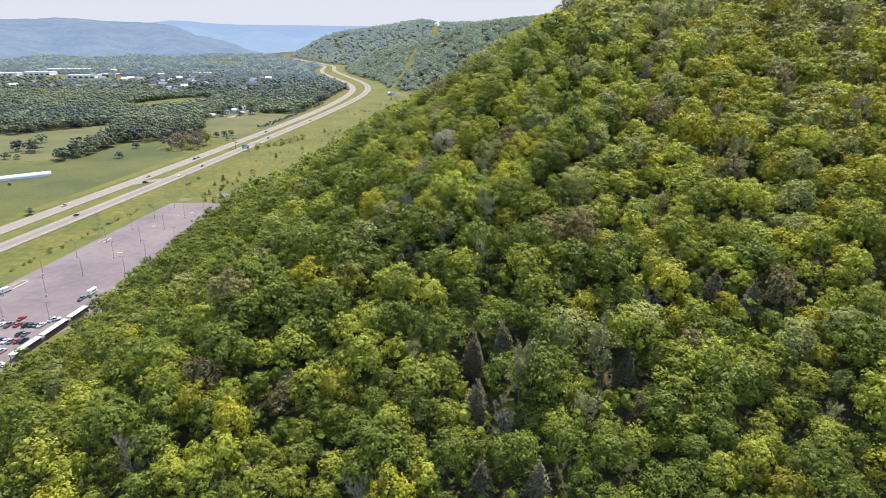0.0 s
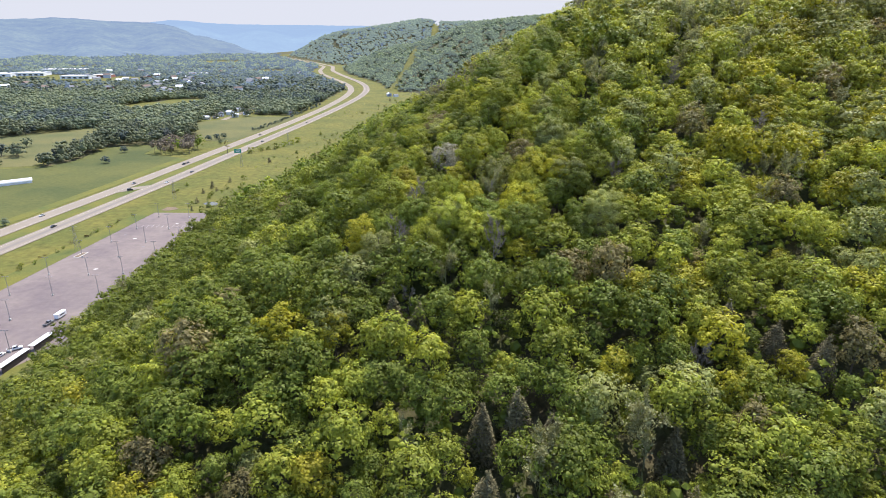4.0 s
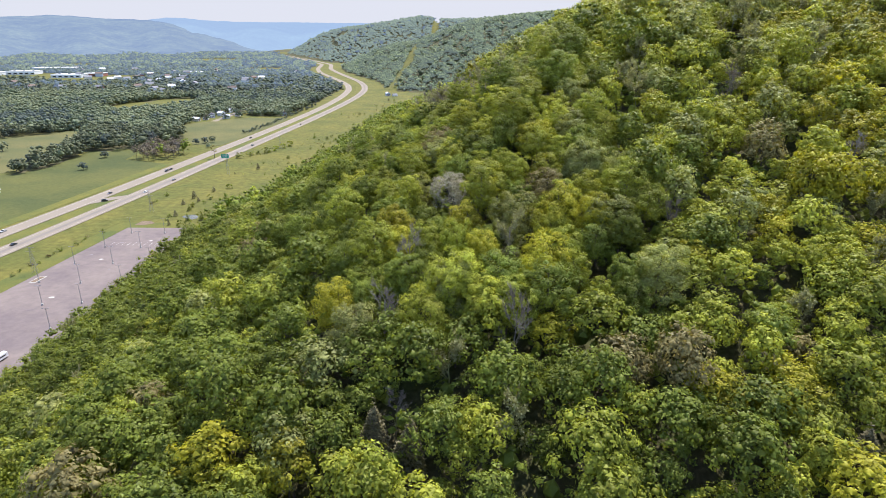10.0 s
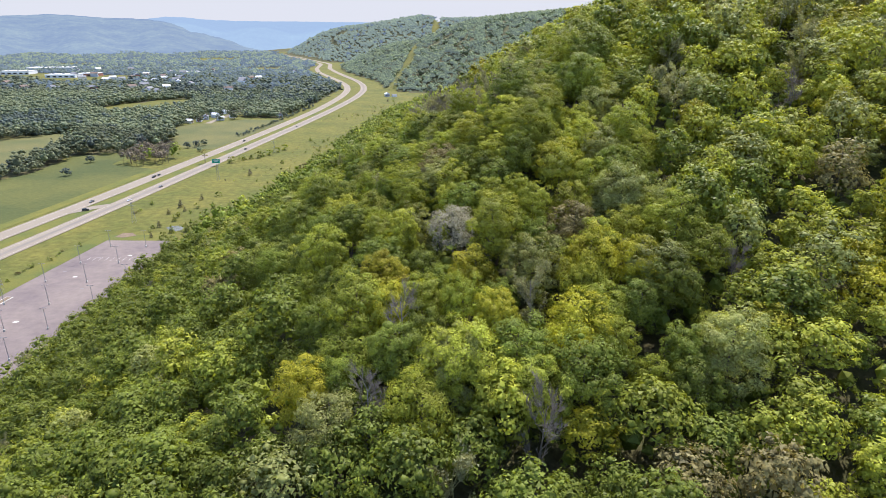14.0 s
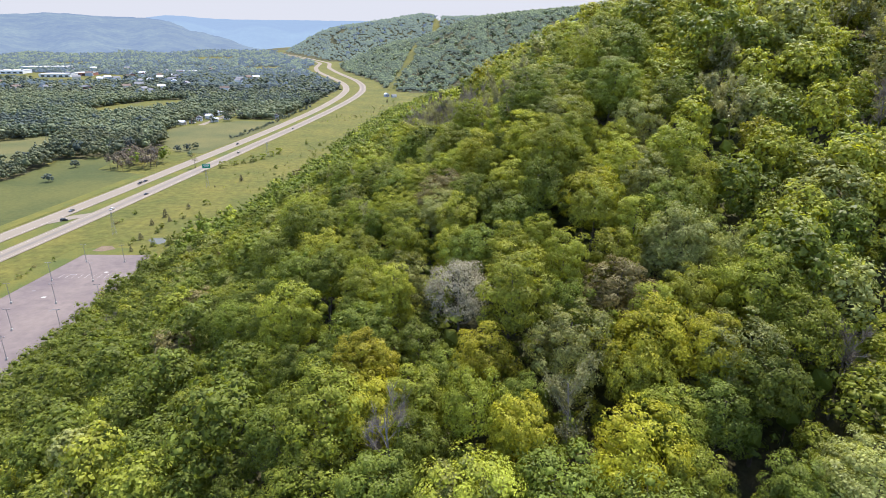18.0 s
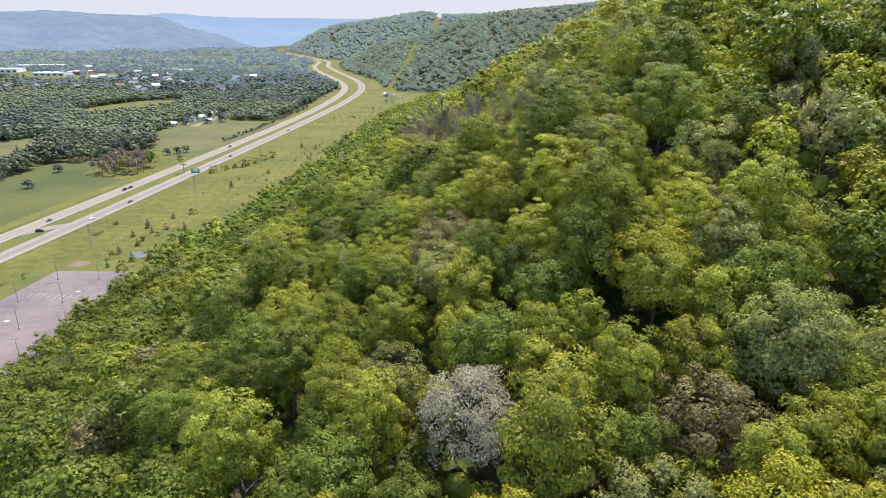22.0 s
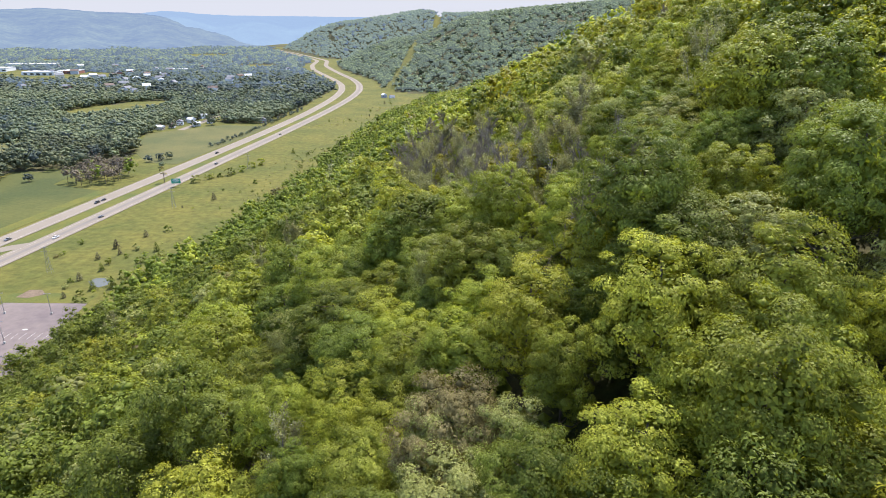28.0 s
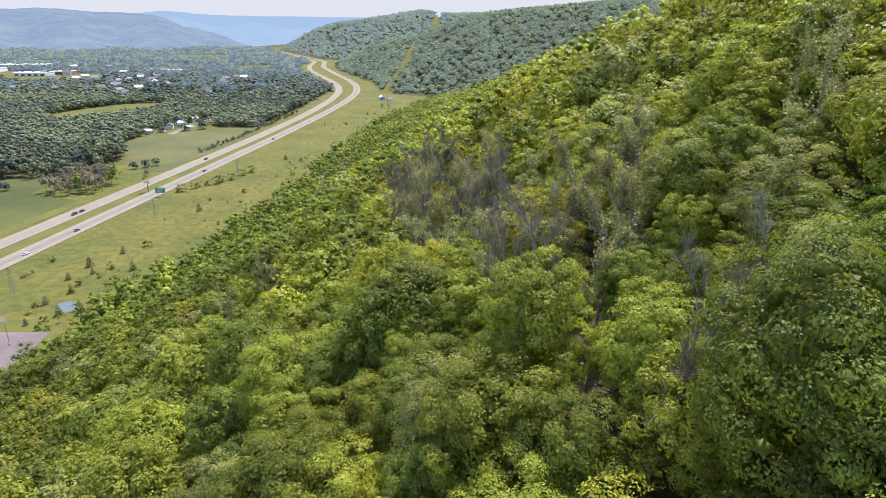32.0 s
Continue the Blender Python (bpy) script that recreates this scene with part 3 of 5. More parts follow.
def tubes(segments, sides=5):
    """Tapered limbs from rows of (ax, ay, az, bx, by, bz, ra, rb)."""
    s = np.asarray(segments, float)
    a, b, ra, rb = s[:, :3], s[:, 3:6], s[:, 6], s[:, 7]
    d = b - a
    d /= np.linalg.norm(d, axis=1)[:, None] + 1e-9
    u = np.cross(d, np.where(np.abs(d[:, 2:3]) > 0.9, [[1.0, 0, 0]], [[0, 0, 1.0]]))
    u /= np.linalg.norm(u, axis=1)[:, None]
    w = np.cross(d, u)
    th = np.arange(sides) / sides * 2 * np.pi
    ring = u[:, None] * np.cos(th)[None, :, None] + w[:, None] * np.sin(th)[None, :, None]
    v = np.concatenate([a[:, None] + ring * ra[:, None, None], b[:, None] + ring * rb[:, None, None]], 1)
    k = np.arange(len(s))[:, None, None] * 2 * sides
    i = np.arange(sides)
    j = (i + 1) % sides
    tri = np.concatenate([np.stack([i, j, j + sides], 1), np.stack([i, j + sides, i + sides], 1)])[None] + k
    return v.reshape(-1, 3), tri.reshape(-1, 3)


def twiglets(p, away, size, width):
    """Thin bare twigs from places p along away: one sliver each."""
    n = len(p)
    d = away + 0.55 * unit(n) + [0, 0, 0.25]
    d /= np.linalg.norm(d, axis=1)[:, None]
    s = np.cross(d, unit(n))
    s /= np.linalg.norm(s, axis=1)[:, None] + 1e-9
    v = np.stack([p + s * width, p - s * width, p + d * size * rng.uniform(0.5, 1.4, (n, 1))], 1).reshape(-1, 3)
    return v, np.arange(3 * n).reshape(-1, 3)


def bare(h, reach, count, width=0.011, length=0.75):
    """A leafless crown of fine upswept twigs and its limbs."""
    rows = branches(h, 0.23, 4, reach, 3, 1.3)
    k = np.array(rows)
    k = k[len(k) // 6:]
    j = rng.randint(0, len(k), count)
    a, b = k[j, :3], k[j, 3:6]
    away = (b - a) / (np.linalg.norm(b - a, axis=1)[:, None] + 1e-9)
    return rows, twiglets(a + (b - a) * rng.uniform(0.2, 1, (count, 1)), away, length, width)


def budding(rows, count, size):
    """Thin young leaf along the outer limbs."""
    k = np.array(rows)
    k = k[k[:, 6] < 0.04]
    j = rng.randint(0, len(k), count)
    p = k[j, :3] + (k[j, 3:6] - k[j, :3]) * rng.uniform(0.1, 1.2, (count, 1)) + rng.normal(0, 0.22, (count, 3))
    nrm = unit(count) + [0, 0, 0.7]
    return leaves(p, nrm / np.linalg.norm(nrm, axis=1)[:, None], size)


def branches(h, r, limbs, reach, depth=1, lean=0.5):
    """Trunk and limbs as rows for tubes()."""
    rows, p, rad = [], np.zeros(3), r
    steps = 4
    for k in range(steps):
        q = np.array([rng.normal(0, 0.05 * h / steps), rng.normal(0, 0.05 * h / steps), h * 0.85 * (k + 1) / steps])
        q[:2] += p[:2]
        rows.append([*p, *q, rad, rad * 0.72])
        for _ in range(limbs if k else 0):
            a = rng.uniform(0, 6.28)
            ln = reach * rng.uniform(0.55, 1.0) * (1.1 - 0.16 * k)
            m = p + (q - p) * rng.uniform(0.2, 1)
            e = m + np.array([np.cos(a) * ln, np.sin(a) * ln, ln * lean * rng.uniform(0.6, 1.7)])
            mid = (m + e) / 2 + rng.normal(0, 0.08 * ln, 3) - [0, 0, 0.05 * ln]
            rr = rad * 0.42
            rows += [[*m, *mid, rr, rr * 0.65], [*mid, *e, rr * 0.65, rr * 0.25]]
            if depth > 1:
                for _ in range(5):
                    s0 = mid + (e - mid) * rng.uniform(-0.4, 1)
                    e2 = s0 + (e - m) * 0.30 * rng.uniform(0.5, 1.2) + rng.normal(0, 0.20 * ln, 3) + [0, 0, 0.12 * ln]
                    rows.append([*s0, *e2, rr * 0.32, rr * 0.10])
                    for _ in range(3 if depth > 2 else 0):
                        s1 = s0 + (e2 - s0) * rng.uniform(0.2, 1)
                        e3 = s1 + (e2 - s0) * 0.5 + rng.normal(0, 0.10 * ln, 3) + [0, 0, 0.05 * ln]
                        rows.append([*s1, *e3, rr * 0.14, rr * 0.05])
        p, rad = q, rad * 0.72
    return rows


def conifer(h, r, count, size):
    """A pointed crown of drooping whorls."""
    f = rng.uniform(0, 1, count) ** 0.6
    a = np.round(rng.uniform(0, 6.28, count) * 9 / 6.28 + f * 3) * 6.28 / 9 + rng.normal(0, 0.24, count)
    lay = np.round((1 - f) * 8) / 8 + rng.normal(0, 0.05, count)
    out = rng.uniform(0.15, 1.0, count) ** 0.5
    rad = r * np.clip(1 - lay, 0.03, 1) ** 0.62 * out * (0.85 + 0.2 * np.sin(a * 3))
    z = h * (0.12 + 0.88 * lay) - rad * 0.25
    p = np.stack([np.cos(a) * rad, np.sin(a) * rad, z], 1)
    nrm = np.stack([np.cos(a) * 0.4, np.sin(a) * 0.4, np.ones(count)], 1) + 0.8 * unit(count)
    nrm /= np.linalg.norm(nrm, axis=1)[:, None]
    return sprays(p, nrm, size, 0.34)


# Where the trees of the near hillside stand: marked ones first, the others fill the gaps.
MARKS = {
    "needle": [(-9, 114.5), (-4.5, 113), (6, 93), (6, 84), (16, 91), (11, 95), (32, 88), (46, 108), (52, 104), (57, 100), (14, 70), (6, 71)],
    "yellow": [(-27, 110), (-18, 109), (-7, 143), (6, 139), (76, 163), (41, 114), (71, 169), (-41, 83), (-34, 80), (-6, 67), (-17, 86), (48, 65), (-8, 149), (-16, 132), 
               (25, 146), (-9, 146), (19, 171), (65, 178), (15, 138), (8, 232)],
    "olive": [(18, 156), (67, 136), (59, 163), (63, 101), (-42, 90), (22, 121), (-1, 185)],
    "grey": [(-18, 111), (74, 154), (81, 152), (61, 90), (77, 124), (23, 94), (64, 175), (11, 149), (48, 146), (-13, 129), (-17, 123), (1, 134), (40, 154), (27, 186), (25, 161), 
               (25, 171), (18, 189), (28, 203), (16, 252), (21, 214), (-17, 210), (25, 147), (-1, 178)],
    "twig": [(3, 251), (-9, 309), (-3, 291), (3, 255), (6, 241), (-9, 287), (3, 231), (4, 223), (13, 200), (9, 201), (-9, 128), (0, 277), (-4, 139)],
    "sparse": [(13, 221), (11, 231), (10, 217), (16, 226), (0, 243), (-6, 262)],
    "blossom": [(1, 158)],
    "bright": [(4, 131), (-3, 129)],
}
BIG = [("deep", 13.5, 195.5, 1.32), ("bright", 4, 191, 1.1), ("bright", 11, 185.5, 1.12), ("mid", 17, 184, 1.15), ("grey", -1.5, 184, 0.8), ("mid", -3, 193, 1.1), ("deep", -9, 199, 1.1), ("bright", 8, 178, 0.95),
       ("deep", -4, 228, 1.15), ("deep", -17, 172, 1.1), ("bright", 7.5, 159, 1.05), ("yellow", 18.5, 148, 1.05), ("grey", 26, 161, 1.0), ("bright", 1, 133.5, 1.15), ("mid", 20, 197, 1.1), ("mid", 9, 203, 1.0)]
MARKED = BIG + [(k, x, y, 0.88 if k == "blossom" else 1.0) for k, some in MARKS.items() for x, y in some]


def scatter(x0, x1, y0, y1, gap, taken, tries, keep):
    """Places at least a gap apart, by a coarse grid of buckets."""
    cell = gap
    grid = {}
    for x, y in taken:
        grid.setdefault((int(x // cell), int(y // cell)), []).append((x, y))
    pts = []
    cand = np.stack([rng.uniform(x0, x1, tries), rng.uniform(y0, y1, tries)], 1)
    for (x, y), ok in zip(cand, keep(cand[:, 0], cand[:, 1])):
        if not ok:
            continue
        i, j = int(x // cell), int(y // cell)
        g = gap * rng.uniform(0.62, 1.0)
        if all((x - a) ** 2 + (y - b) ** 2 > g * g for di in (-1, 0, 1) for dj in (-1, 0, 1) for a, b in grid.get((i + di, j + dj), ())):
            grid.setdefault((i, j), []).append((x, y))
            pts.append((x, y))
    return pts


def small_growth(x, y):
    """The lower slopes, where the trees stand close and small."""
    return (y < 138 + 6 * waves(x, y, 15, 77)) | (x < -34)


def on_slope(x, y):
    seen = (y > 60) & (x < 0.8 * y + 14) & (x < 95 + 0.75 * (330 - y)) | (y > 330) & (x < 110 - 0.10 * (y - 330))
    return (x > foot(y) - 7 + 4 * waves(x, y, 18, 2)) & seen & (near_hill(x, y) >= 0)


marked_spots = [(m[1], m[2]) for m in MARKED if m[0] != "twig"]
lower = scatter(-125, 235, 40, 480, 4.9, marked_spots, 90000, lambda x, y: on_slope(x, y) & small_growth(x, y))
middle = scatter(-125, 62, 40, 480, 5.4, marked_spots + lower, 50000, lambda x, y: on_slope(x, y) & ~small_growth(x, y))
slope_trees = lower + middle + scatter(62, 235, 40, 480, 5.2, marked_spots + lower + middle, 40000, lambda x, y: on_slope(x, y) & ~small_growth(x, y))
far_slope = scatter(-112, 110, 480, 1080, 8.0, [], 12000, lambda x, y: (x > foot(y) - 4) & (x < 100) & (near_hill(x, y) > 0.5))

KINDS = ["deep", "mid", "bright", "yellow", "grey", "olive", "twig", "needle", "sparse"]
SHARE = np.array([0.22, 0.34, 0.24, 0.07, 0.08, 0.02, 0.012, 0.004, 0.03])


def thin_stand(x, y):
    """Above zero in the stand of bare trees on the shoulder of the hill."""
    along = (y - 264) / 52
    return 1 - along * along - ((x - (0 - 0.17 * (y - 262))) / 10) ** 2


def kind_at(x, y):
    """The kind of tree at a place: shares that drift over the slope."""
    w = SHARE.copy()
    drift = waves(x, y, 26, 21)
    w[3] *= np.clip(1 + 1.6 * waves(x, y, 30, 33), 0.1, 4)
    w[0] *= np.clip(1 - 0.8 * drift, 0.2, 3)
    w[2] *= np.clip(1 + 0.8 * drift, 0.2, 3)
    w[4] *= np.clip(1 + 1.2 * waves(x, y, 45, 44), 0.1, 4)
    w[0] *= np.interp(x, [-110, -60, 0], [4.5, 2.8, 1.1])
    w[2:4] *= np.interp(x, [-45, -10], [0.5, 1.0])
    up = x + 0.2 * np.clip(y - 150, -90, 60) - 0.15 * np.clip(y - 250, 0, 200)
    w[4] *= np.interp(up, [20, 60, 90], [0.6, 1.2, 4.0])
    w[5:8] *= 0.0 if nearest(x, y) else 1.0
    if thin_stand(x, y) > 0:
        w = np.array([0.06, 0.12, 0.14, 0.06, 0.10, 0.04, 0.28, 0.0, 0.26])
    # Upslope trees are paler; shares pushed further, so colour makes up for missing light.
    w[2:4] *= np.interp(up, [24, 74], [1.0, 3.6])
    w[3] *= np.interp(up, [50, 100], [1.0, 1.5])
    w[0] *= np.interp(up, [24, 74], [1.3, 0.12])
    w[1] *= np.interp(up, [24, 74], [1.0, 0.25])
    if closest(x, y) or nearest(x, y):
        w[0] *= 1.9
        w[1] *= 1.3
        w[2:4] *= 0.5
    w[8] *= np.interp(up, [40, 90], [1.0, 4.0])
    low = np.interp(y, [120, 150], [1.0, 0.0]) if x > -15 else 1.0
    w[0] *= 1 + 1.3 * low
    w[2:4] *= 1 - 0.45 * low
    return KINDS[rng.choice(len(KINDS), p=w / w.sum())]


def close_by(x, y):
    """The stretch of hillside that the flight passes nearest."""
    return nearest(x, y) or (-12 < x < 26) and (254 <= y < 282)


def nearest(x, y):
    return (-20 < x < 34) and (128 <= y < 246) or (-36 < x <= -20) and (165 <= y < 232)


def closest(x, y):
    """Where the flight ends, low over the crowns."""
    return (-18 < x < 26) and (176 <= y < 222)


NAME = {"deep": "broadleaf_tree", "mid": "broadleaf_tree", "bright": "broadleaf_tree", "yellow": "young_leaf_tree", "grey": "silvery_tree",
        "olive": "bronze_leaf_tree", "blossom": "blossoming_tree", "twig": "bare_tree", "sparse": "half_bare_tree", "needle": "conifer_tree"}
WORDS = {"deep": "dark green broadleaf tree with a dense rounded crown", "mid": "fresh green broadleaf tree with a clumpy crown",
         "bright": "bright spring-green broadleaf tree with a lobed crown", "yellow": "yellow-green tree in young spring leaf",
         "grey": "silvery grey-green tree with a soft crown", "olive": "bronze-brown tree in budding leaf",
         "blossom": "pale grey-white blossoming tree among green trees", "twig": "leafless grey tree with fine bare twigs",
         "sparse": "thin grey tree with sparse budding young leaves",
         "needle": "dark brownish conifer with a pointed crown"}

shapes = {}
for kind in list(WORDS):
    made, fine, finest = [], [], []
    bark = PALE_BARK if kind in ("twig", "blossom", "sparse") else BARK
    for v in range(5 if kind in ("deep", "mid", "bright") else 3):
        R, H, flat = rng.uniform(2.9, 4.1), rng.uniform(7.2, 10.2), rng.uniform(0.55, 0.88)
        if kind == "needle":
            crown_near = crown_mid = conifer(9.5, 3.3, 3000, 0.26)
            rows = slim = [[0, 0, 0, 0, 0, 8.6, 0.2, 0.03]]
        elif kind == "twig":
            rows, crown_near = bare(14, 2.6, 2400)
            slim, crown_mid = rows, crown_near
        elif kind == "sparse":
            rows, slivers = bare(13.5, 2.6, 1500)
            crown_near = joined([slivers, budding(rows, 3400, 0.11)])
            slim, crown_mid = rows, crown_near
        elif kind == "blossom":
            cv, ct = crown(R * 1.28, H * 0.62, rng.randint(28, 34), 14000, 0.095, 11, 0.72, 0.24, 1.15)
            crown_near = crown_mid = (cv + [0, 0, 7.6], ct)
            rows = slim = branches(12, 0.22, 4, 3.0, 2)
        else:
            lift = [0, 0, 12.0 - H / 2]
            thin = 0.08 if kind in ("grey", "olive") else 0.0
            cv, ct = clumped(R, H, rng.randint(66, 88), 112, 0.112, flat, thin, 0.72, 1.14, 1500)
            crown_near = (cv + lift, ct)
            cv, ct = clumped(R, H, rng.randint(38, 50), 32, 0.210, flat, thin)
            crown_mid = (cv + lift, ct)
            rows, slim = branches(12, 0.22, 3, 3.0), branches(12, 0.22, 1, 2.0)
        if v < 3 and kind not in ("needle", "twig", "sparse", "blossom"):
            cv, ct = clumped(R, H, rng.randint(92, 110), 205, 0.070, flat * 0.85, 0.22, 0.70, 1.10, 3200)
            crown_close = (cv + lift, ct)
        else:
            crown_close = crown_near
        made.append((mesh_from("trunk", *tubes(slim, 4), [bark]), mesh_from("crown", *crown_mid, [LEAF[kind]], None, True)))
        fine.append((mesh_from("trunk", *tubes(rows), [bark]), mesh_from("crown", *crown_near, [LEAF[kind]], None, True)))
        if v < 3:
            finest.append((fine[-1][0], mesh_from("crown", *crown_close, [LEAF[kind]], None, True) if crown_close is not crown_near else fine[-1][1]))
    shapes[kind], shapes[kind, "fine"], shapes[kind, "finest"] = made, fine, finest


def plant(kind, x, y, size):
    some = shapes[kind, "finest"] if closest(x, y) else shapes[kind, "fine"] if nearest(x, y) and size > 0.6 or kind == "blossom" else shapes[kind]
    trunk_mesh, crown_mesh = some[rng.randint(len(some))]
    t = thing(NAME[kind], pose(x, y, float(land(x, y)) - 0.3, rng.uniform(-4, 4), rng.uniform(-4, 4), rng.uniform(0, 360)), WORDS[kind], "tree", "trees of the near hillside")
    t.scale = (size * rng.uniform(0.92, 1.1), size * rng.uniform(0.92, 1.1), size * rng.uniform(0.92, 1.12) * (1.2 if size < 0.85 else 1.0))
    for name, me in (("trunk", trunk_mesh), ("crown", crown_mesh)):
        ob = new(name, me)
        ob.parent = t


young = scatter(-18, 38, 128, 172, 5.0, marked_spots + lower + middle, 6000, on_slope)
rest = []
for kind, x, y, size in MARKED:
    plant(kind, x, y, size)
for x, y in slope_trees:
    kind = kind_at(x, y)
    low = np.interp(y, [70, 130, 165, 215], [0.76, 0.80, 0.86, 0.94]) if x > -34 else 0.84
    size = low * rng.choice([0.65, 0.82, 0.97, 1.12, 1.35], p=[0.12, 0.18, 0.28, 0.26, 0.16])
    if thin_stand(x, y) > 0:
        size = rng.uniform(0.95, 1.2) if kind in ("twig", "sparse") else rng.uniform(0.55, 0.85)
    if close_by(x, y):
        plant(kind, x, y, size)
    else:
        rest.append((kind, x, y, size))


def grove(name, rows, models, label, z_of=land, kind="stuff", category="woods", smooth=False):
    """Many trees joined into one mesh: rows of (kind, x, y, size), models by kind of (verts, tris)."""
    mats = [LEAF[k] for k in models]
    order = {k: i for i, k in enumerate(models)}
    vs, ts, ms, base = [], [], [], 0
    hs = z_of([r[1] for r in rows], [r[2] for r in rows])
    for (k, x, y, s), h in zip(rows, hs):
        v, t = models[k][rng.randint(len(models[k]))]
        a = rng.uniform(0, 6.28)
        c, d = np.cos(a) * s, np.sin(a) * s
        sz = min(s, 1.25 + 0.25 * s) * rng.uniform(0.85, 1.15)
        vs.append(np.stack([v[:, 0] * c - v[:, 1] * d + x, v[:, 0] * d + v[:, 1] * c + y, v[:, 2] * sz + h - 0.2], 1))
        ts.append(t + base)
        ms.append(np.full(len(t), order[k]))
        base += len(v)
    ob = new(name, mesh_from(name, np.concatenate(vs), np.concatenate(ts), mats, np.concatenate(ms), smooth))
    return tagged(ob, label, category, kind=kind)


def models_of(clumps, per, size, kinds, variants=5):
    out = {}
    for k in kinds:
        out[k] = []
        for _ in range(variants):
            R, H = rng.uniform(3.0, 4.3), rng.uniform(7.2, 10.2)
            if k == "needle":
                v, t = conifer(9.5, 3.4, clumps * per, size * 0.8)
            elif k in ("twig", "sparse"):
                rows, slivers = bare(13.5, 2.8, clumps * per * 2, size * 0.08, 0.9)
                v, t = joined([tubes([r for r in rows if r[6] > 0.025], 3), slivers] + ([budding(rows, clumps * per, size)] if k == "sparse" else []))
            else:
                v, t = clumped(R, H, clumps, per, size, rng.uniform(0.6, 0.85))
                v = v + [0, 0, 12.0 - H / 2]
            out[k].append((v, t))
    return out


mid_rows = [r for r in rest if r[2] < 300 and -60 < r[1] < 90]
outer_rows = [r for r in rest if r[2] < 330 and not (r[2] < 300 and -60 < r[1] < 90)]
back_rows = [r for r in rest if r[2] >= 330] + [(kind_at(x, y), x, y, rng.uniform(0.75, 1.1)) for x, y in far_slope]
grove("young_trees", [(["mid", "bright", "deep"][rng.randint(3)], x, y, rng.uniform(0.32, 0.50)) for x, y in young], models_of(24, 60, 0.20, ["mid", "bright", "deep"], 3), "small young green trees between the larger ones", smooth=True)
grove("hillside_trees", mid_rows, models_of(42, 27, 0.225, KINDS), "mixed green broadleaf trees covering the hillside", smooth=True)
grove("hillside_trees_outer", outer_rows, models_of(22, 26, 0.26, KINDS), "mixed green trees on the flanks of the hillside", smooth=True)
grove("hillside_trees_beyond", back_rows, models_of(10, 7, 0.58, KINDS), "green woods on the hillside further along", smooth=True)

behind = scatter(-125, 150, -60, 240, 7.0, [], 12000, lambda x, y: (x > foot(y) - 4) & (near_hill(x, y) > 0.3) & ((y <= 61) | (x >= 0.8 * y + 15) & (x < 150)))
grove("hillside_trees_behind", [(kind_at(x, y), x, y, rng.uniform(0.75, 1.15)) for x, y in behind], models_of(6, 6, 0.8, KINDS), "green woods on the hillside behind", smooth=True)

# ------------------------------------------------------------------ woods of the valley and the far hills


valley_kinds = ["valley", "valley_light", "valley_dark"]


def raised(model, z):
    return model[0] + [0, 0, z], model[1]


far_models = {k: [raised(clumped(3.9, 8.4, 16, 7, 0.40, 0.70, -0.06), 4.6) for _ in range(6)] for k in valley_kinds + ["hill"]}
tiny_models = {k: [raised(clumped(4.2, 8.4, 12, 5, 0.50, 0.70, -0.06), 4.4) for _ in range(10)] for k in valley_kinds}
front_models = {k: [raised(clumped(4.6, 7.0, 7, 4, 0.62, 0.72, -0.10), 3.6) for _ in range(10)] for k in ["hill_haze", "valley", "hill"]}
town_models = {k: [raised(clumped(4.6, 7.0, 7, 4, 0.62, 0.72, -0.10), 3.6) for _ in range(12)] for k in valley_kinds}
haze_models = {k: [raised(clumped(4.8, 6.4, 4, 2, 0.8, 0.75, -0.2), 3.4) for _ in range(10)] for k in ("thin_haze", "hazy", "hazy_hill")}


for some, size in ((far_models, 0.8), (tiny_models, 1.3)):
    some["valley_dark"] += [conifer(11.0, 3.4, 60, size) for _ in range(2)]


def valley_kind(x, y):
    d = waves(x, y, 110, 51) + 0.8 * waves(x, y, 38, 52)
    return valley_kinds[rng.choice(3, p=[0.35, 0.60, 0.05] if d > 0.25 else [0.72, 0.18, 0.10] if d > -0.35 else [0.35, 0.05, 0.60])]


def in_view(x, y):
    return (x > -0.80 * y - 40) & (x < 0.45 * y)


v_near = scatter(-760, -150, 470, 1000, 7.0, [], 40000, lambda x, y: woods(x, y) & in_view(x, y))
v_mid = scatter(-1500, -150, 1000, 1700, 12.5, [], 30000, lambda x, y: woods(x, y) & in_view(x, y))
v_far = scatter(-2400, -250, 1700, 2850, 18.0, [], 24000, lambda x, y: woods(x, y) & in_view(x, y))
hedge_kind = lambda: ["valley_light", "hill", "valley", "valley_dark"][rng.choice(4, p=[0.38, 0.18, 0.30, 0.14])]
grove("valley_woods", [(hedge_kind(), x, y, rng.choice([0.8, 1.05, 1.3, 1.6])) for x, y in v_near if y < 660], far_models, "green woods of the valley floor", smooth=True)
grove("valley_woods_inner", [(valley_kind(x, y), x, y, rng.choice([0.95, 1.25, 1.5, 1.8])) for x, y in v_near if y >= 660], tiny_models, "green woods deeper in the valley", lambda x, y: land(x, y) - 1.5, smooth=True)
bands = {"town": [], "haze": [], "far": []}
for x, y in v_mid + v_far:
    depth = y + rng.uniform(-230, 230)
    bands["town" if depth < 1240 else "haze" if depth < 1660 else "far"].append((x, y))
below = lambda x, y: land(x, y) - 2.4
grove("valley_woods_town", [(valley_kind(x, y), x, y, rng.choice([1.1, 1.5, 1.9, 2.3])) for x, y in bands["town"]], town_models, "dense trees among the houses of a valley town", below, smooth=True)
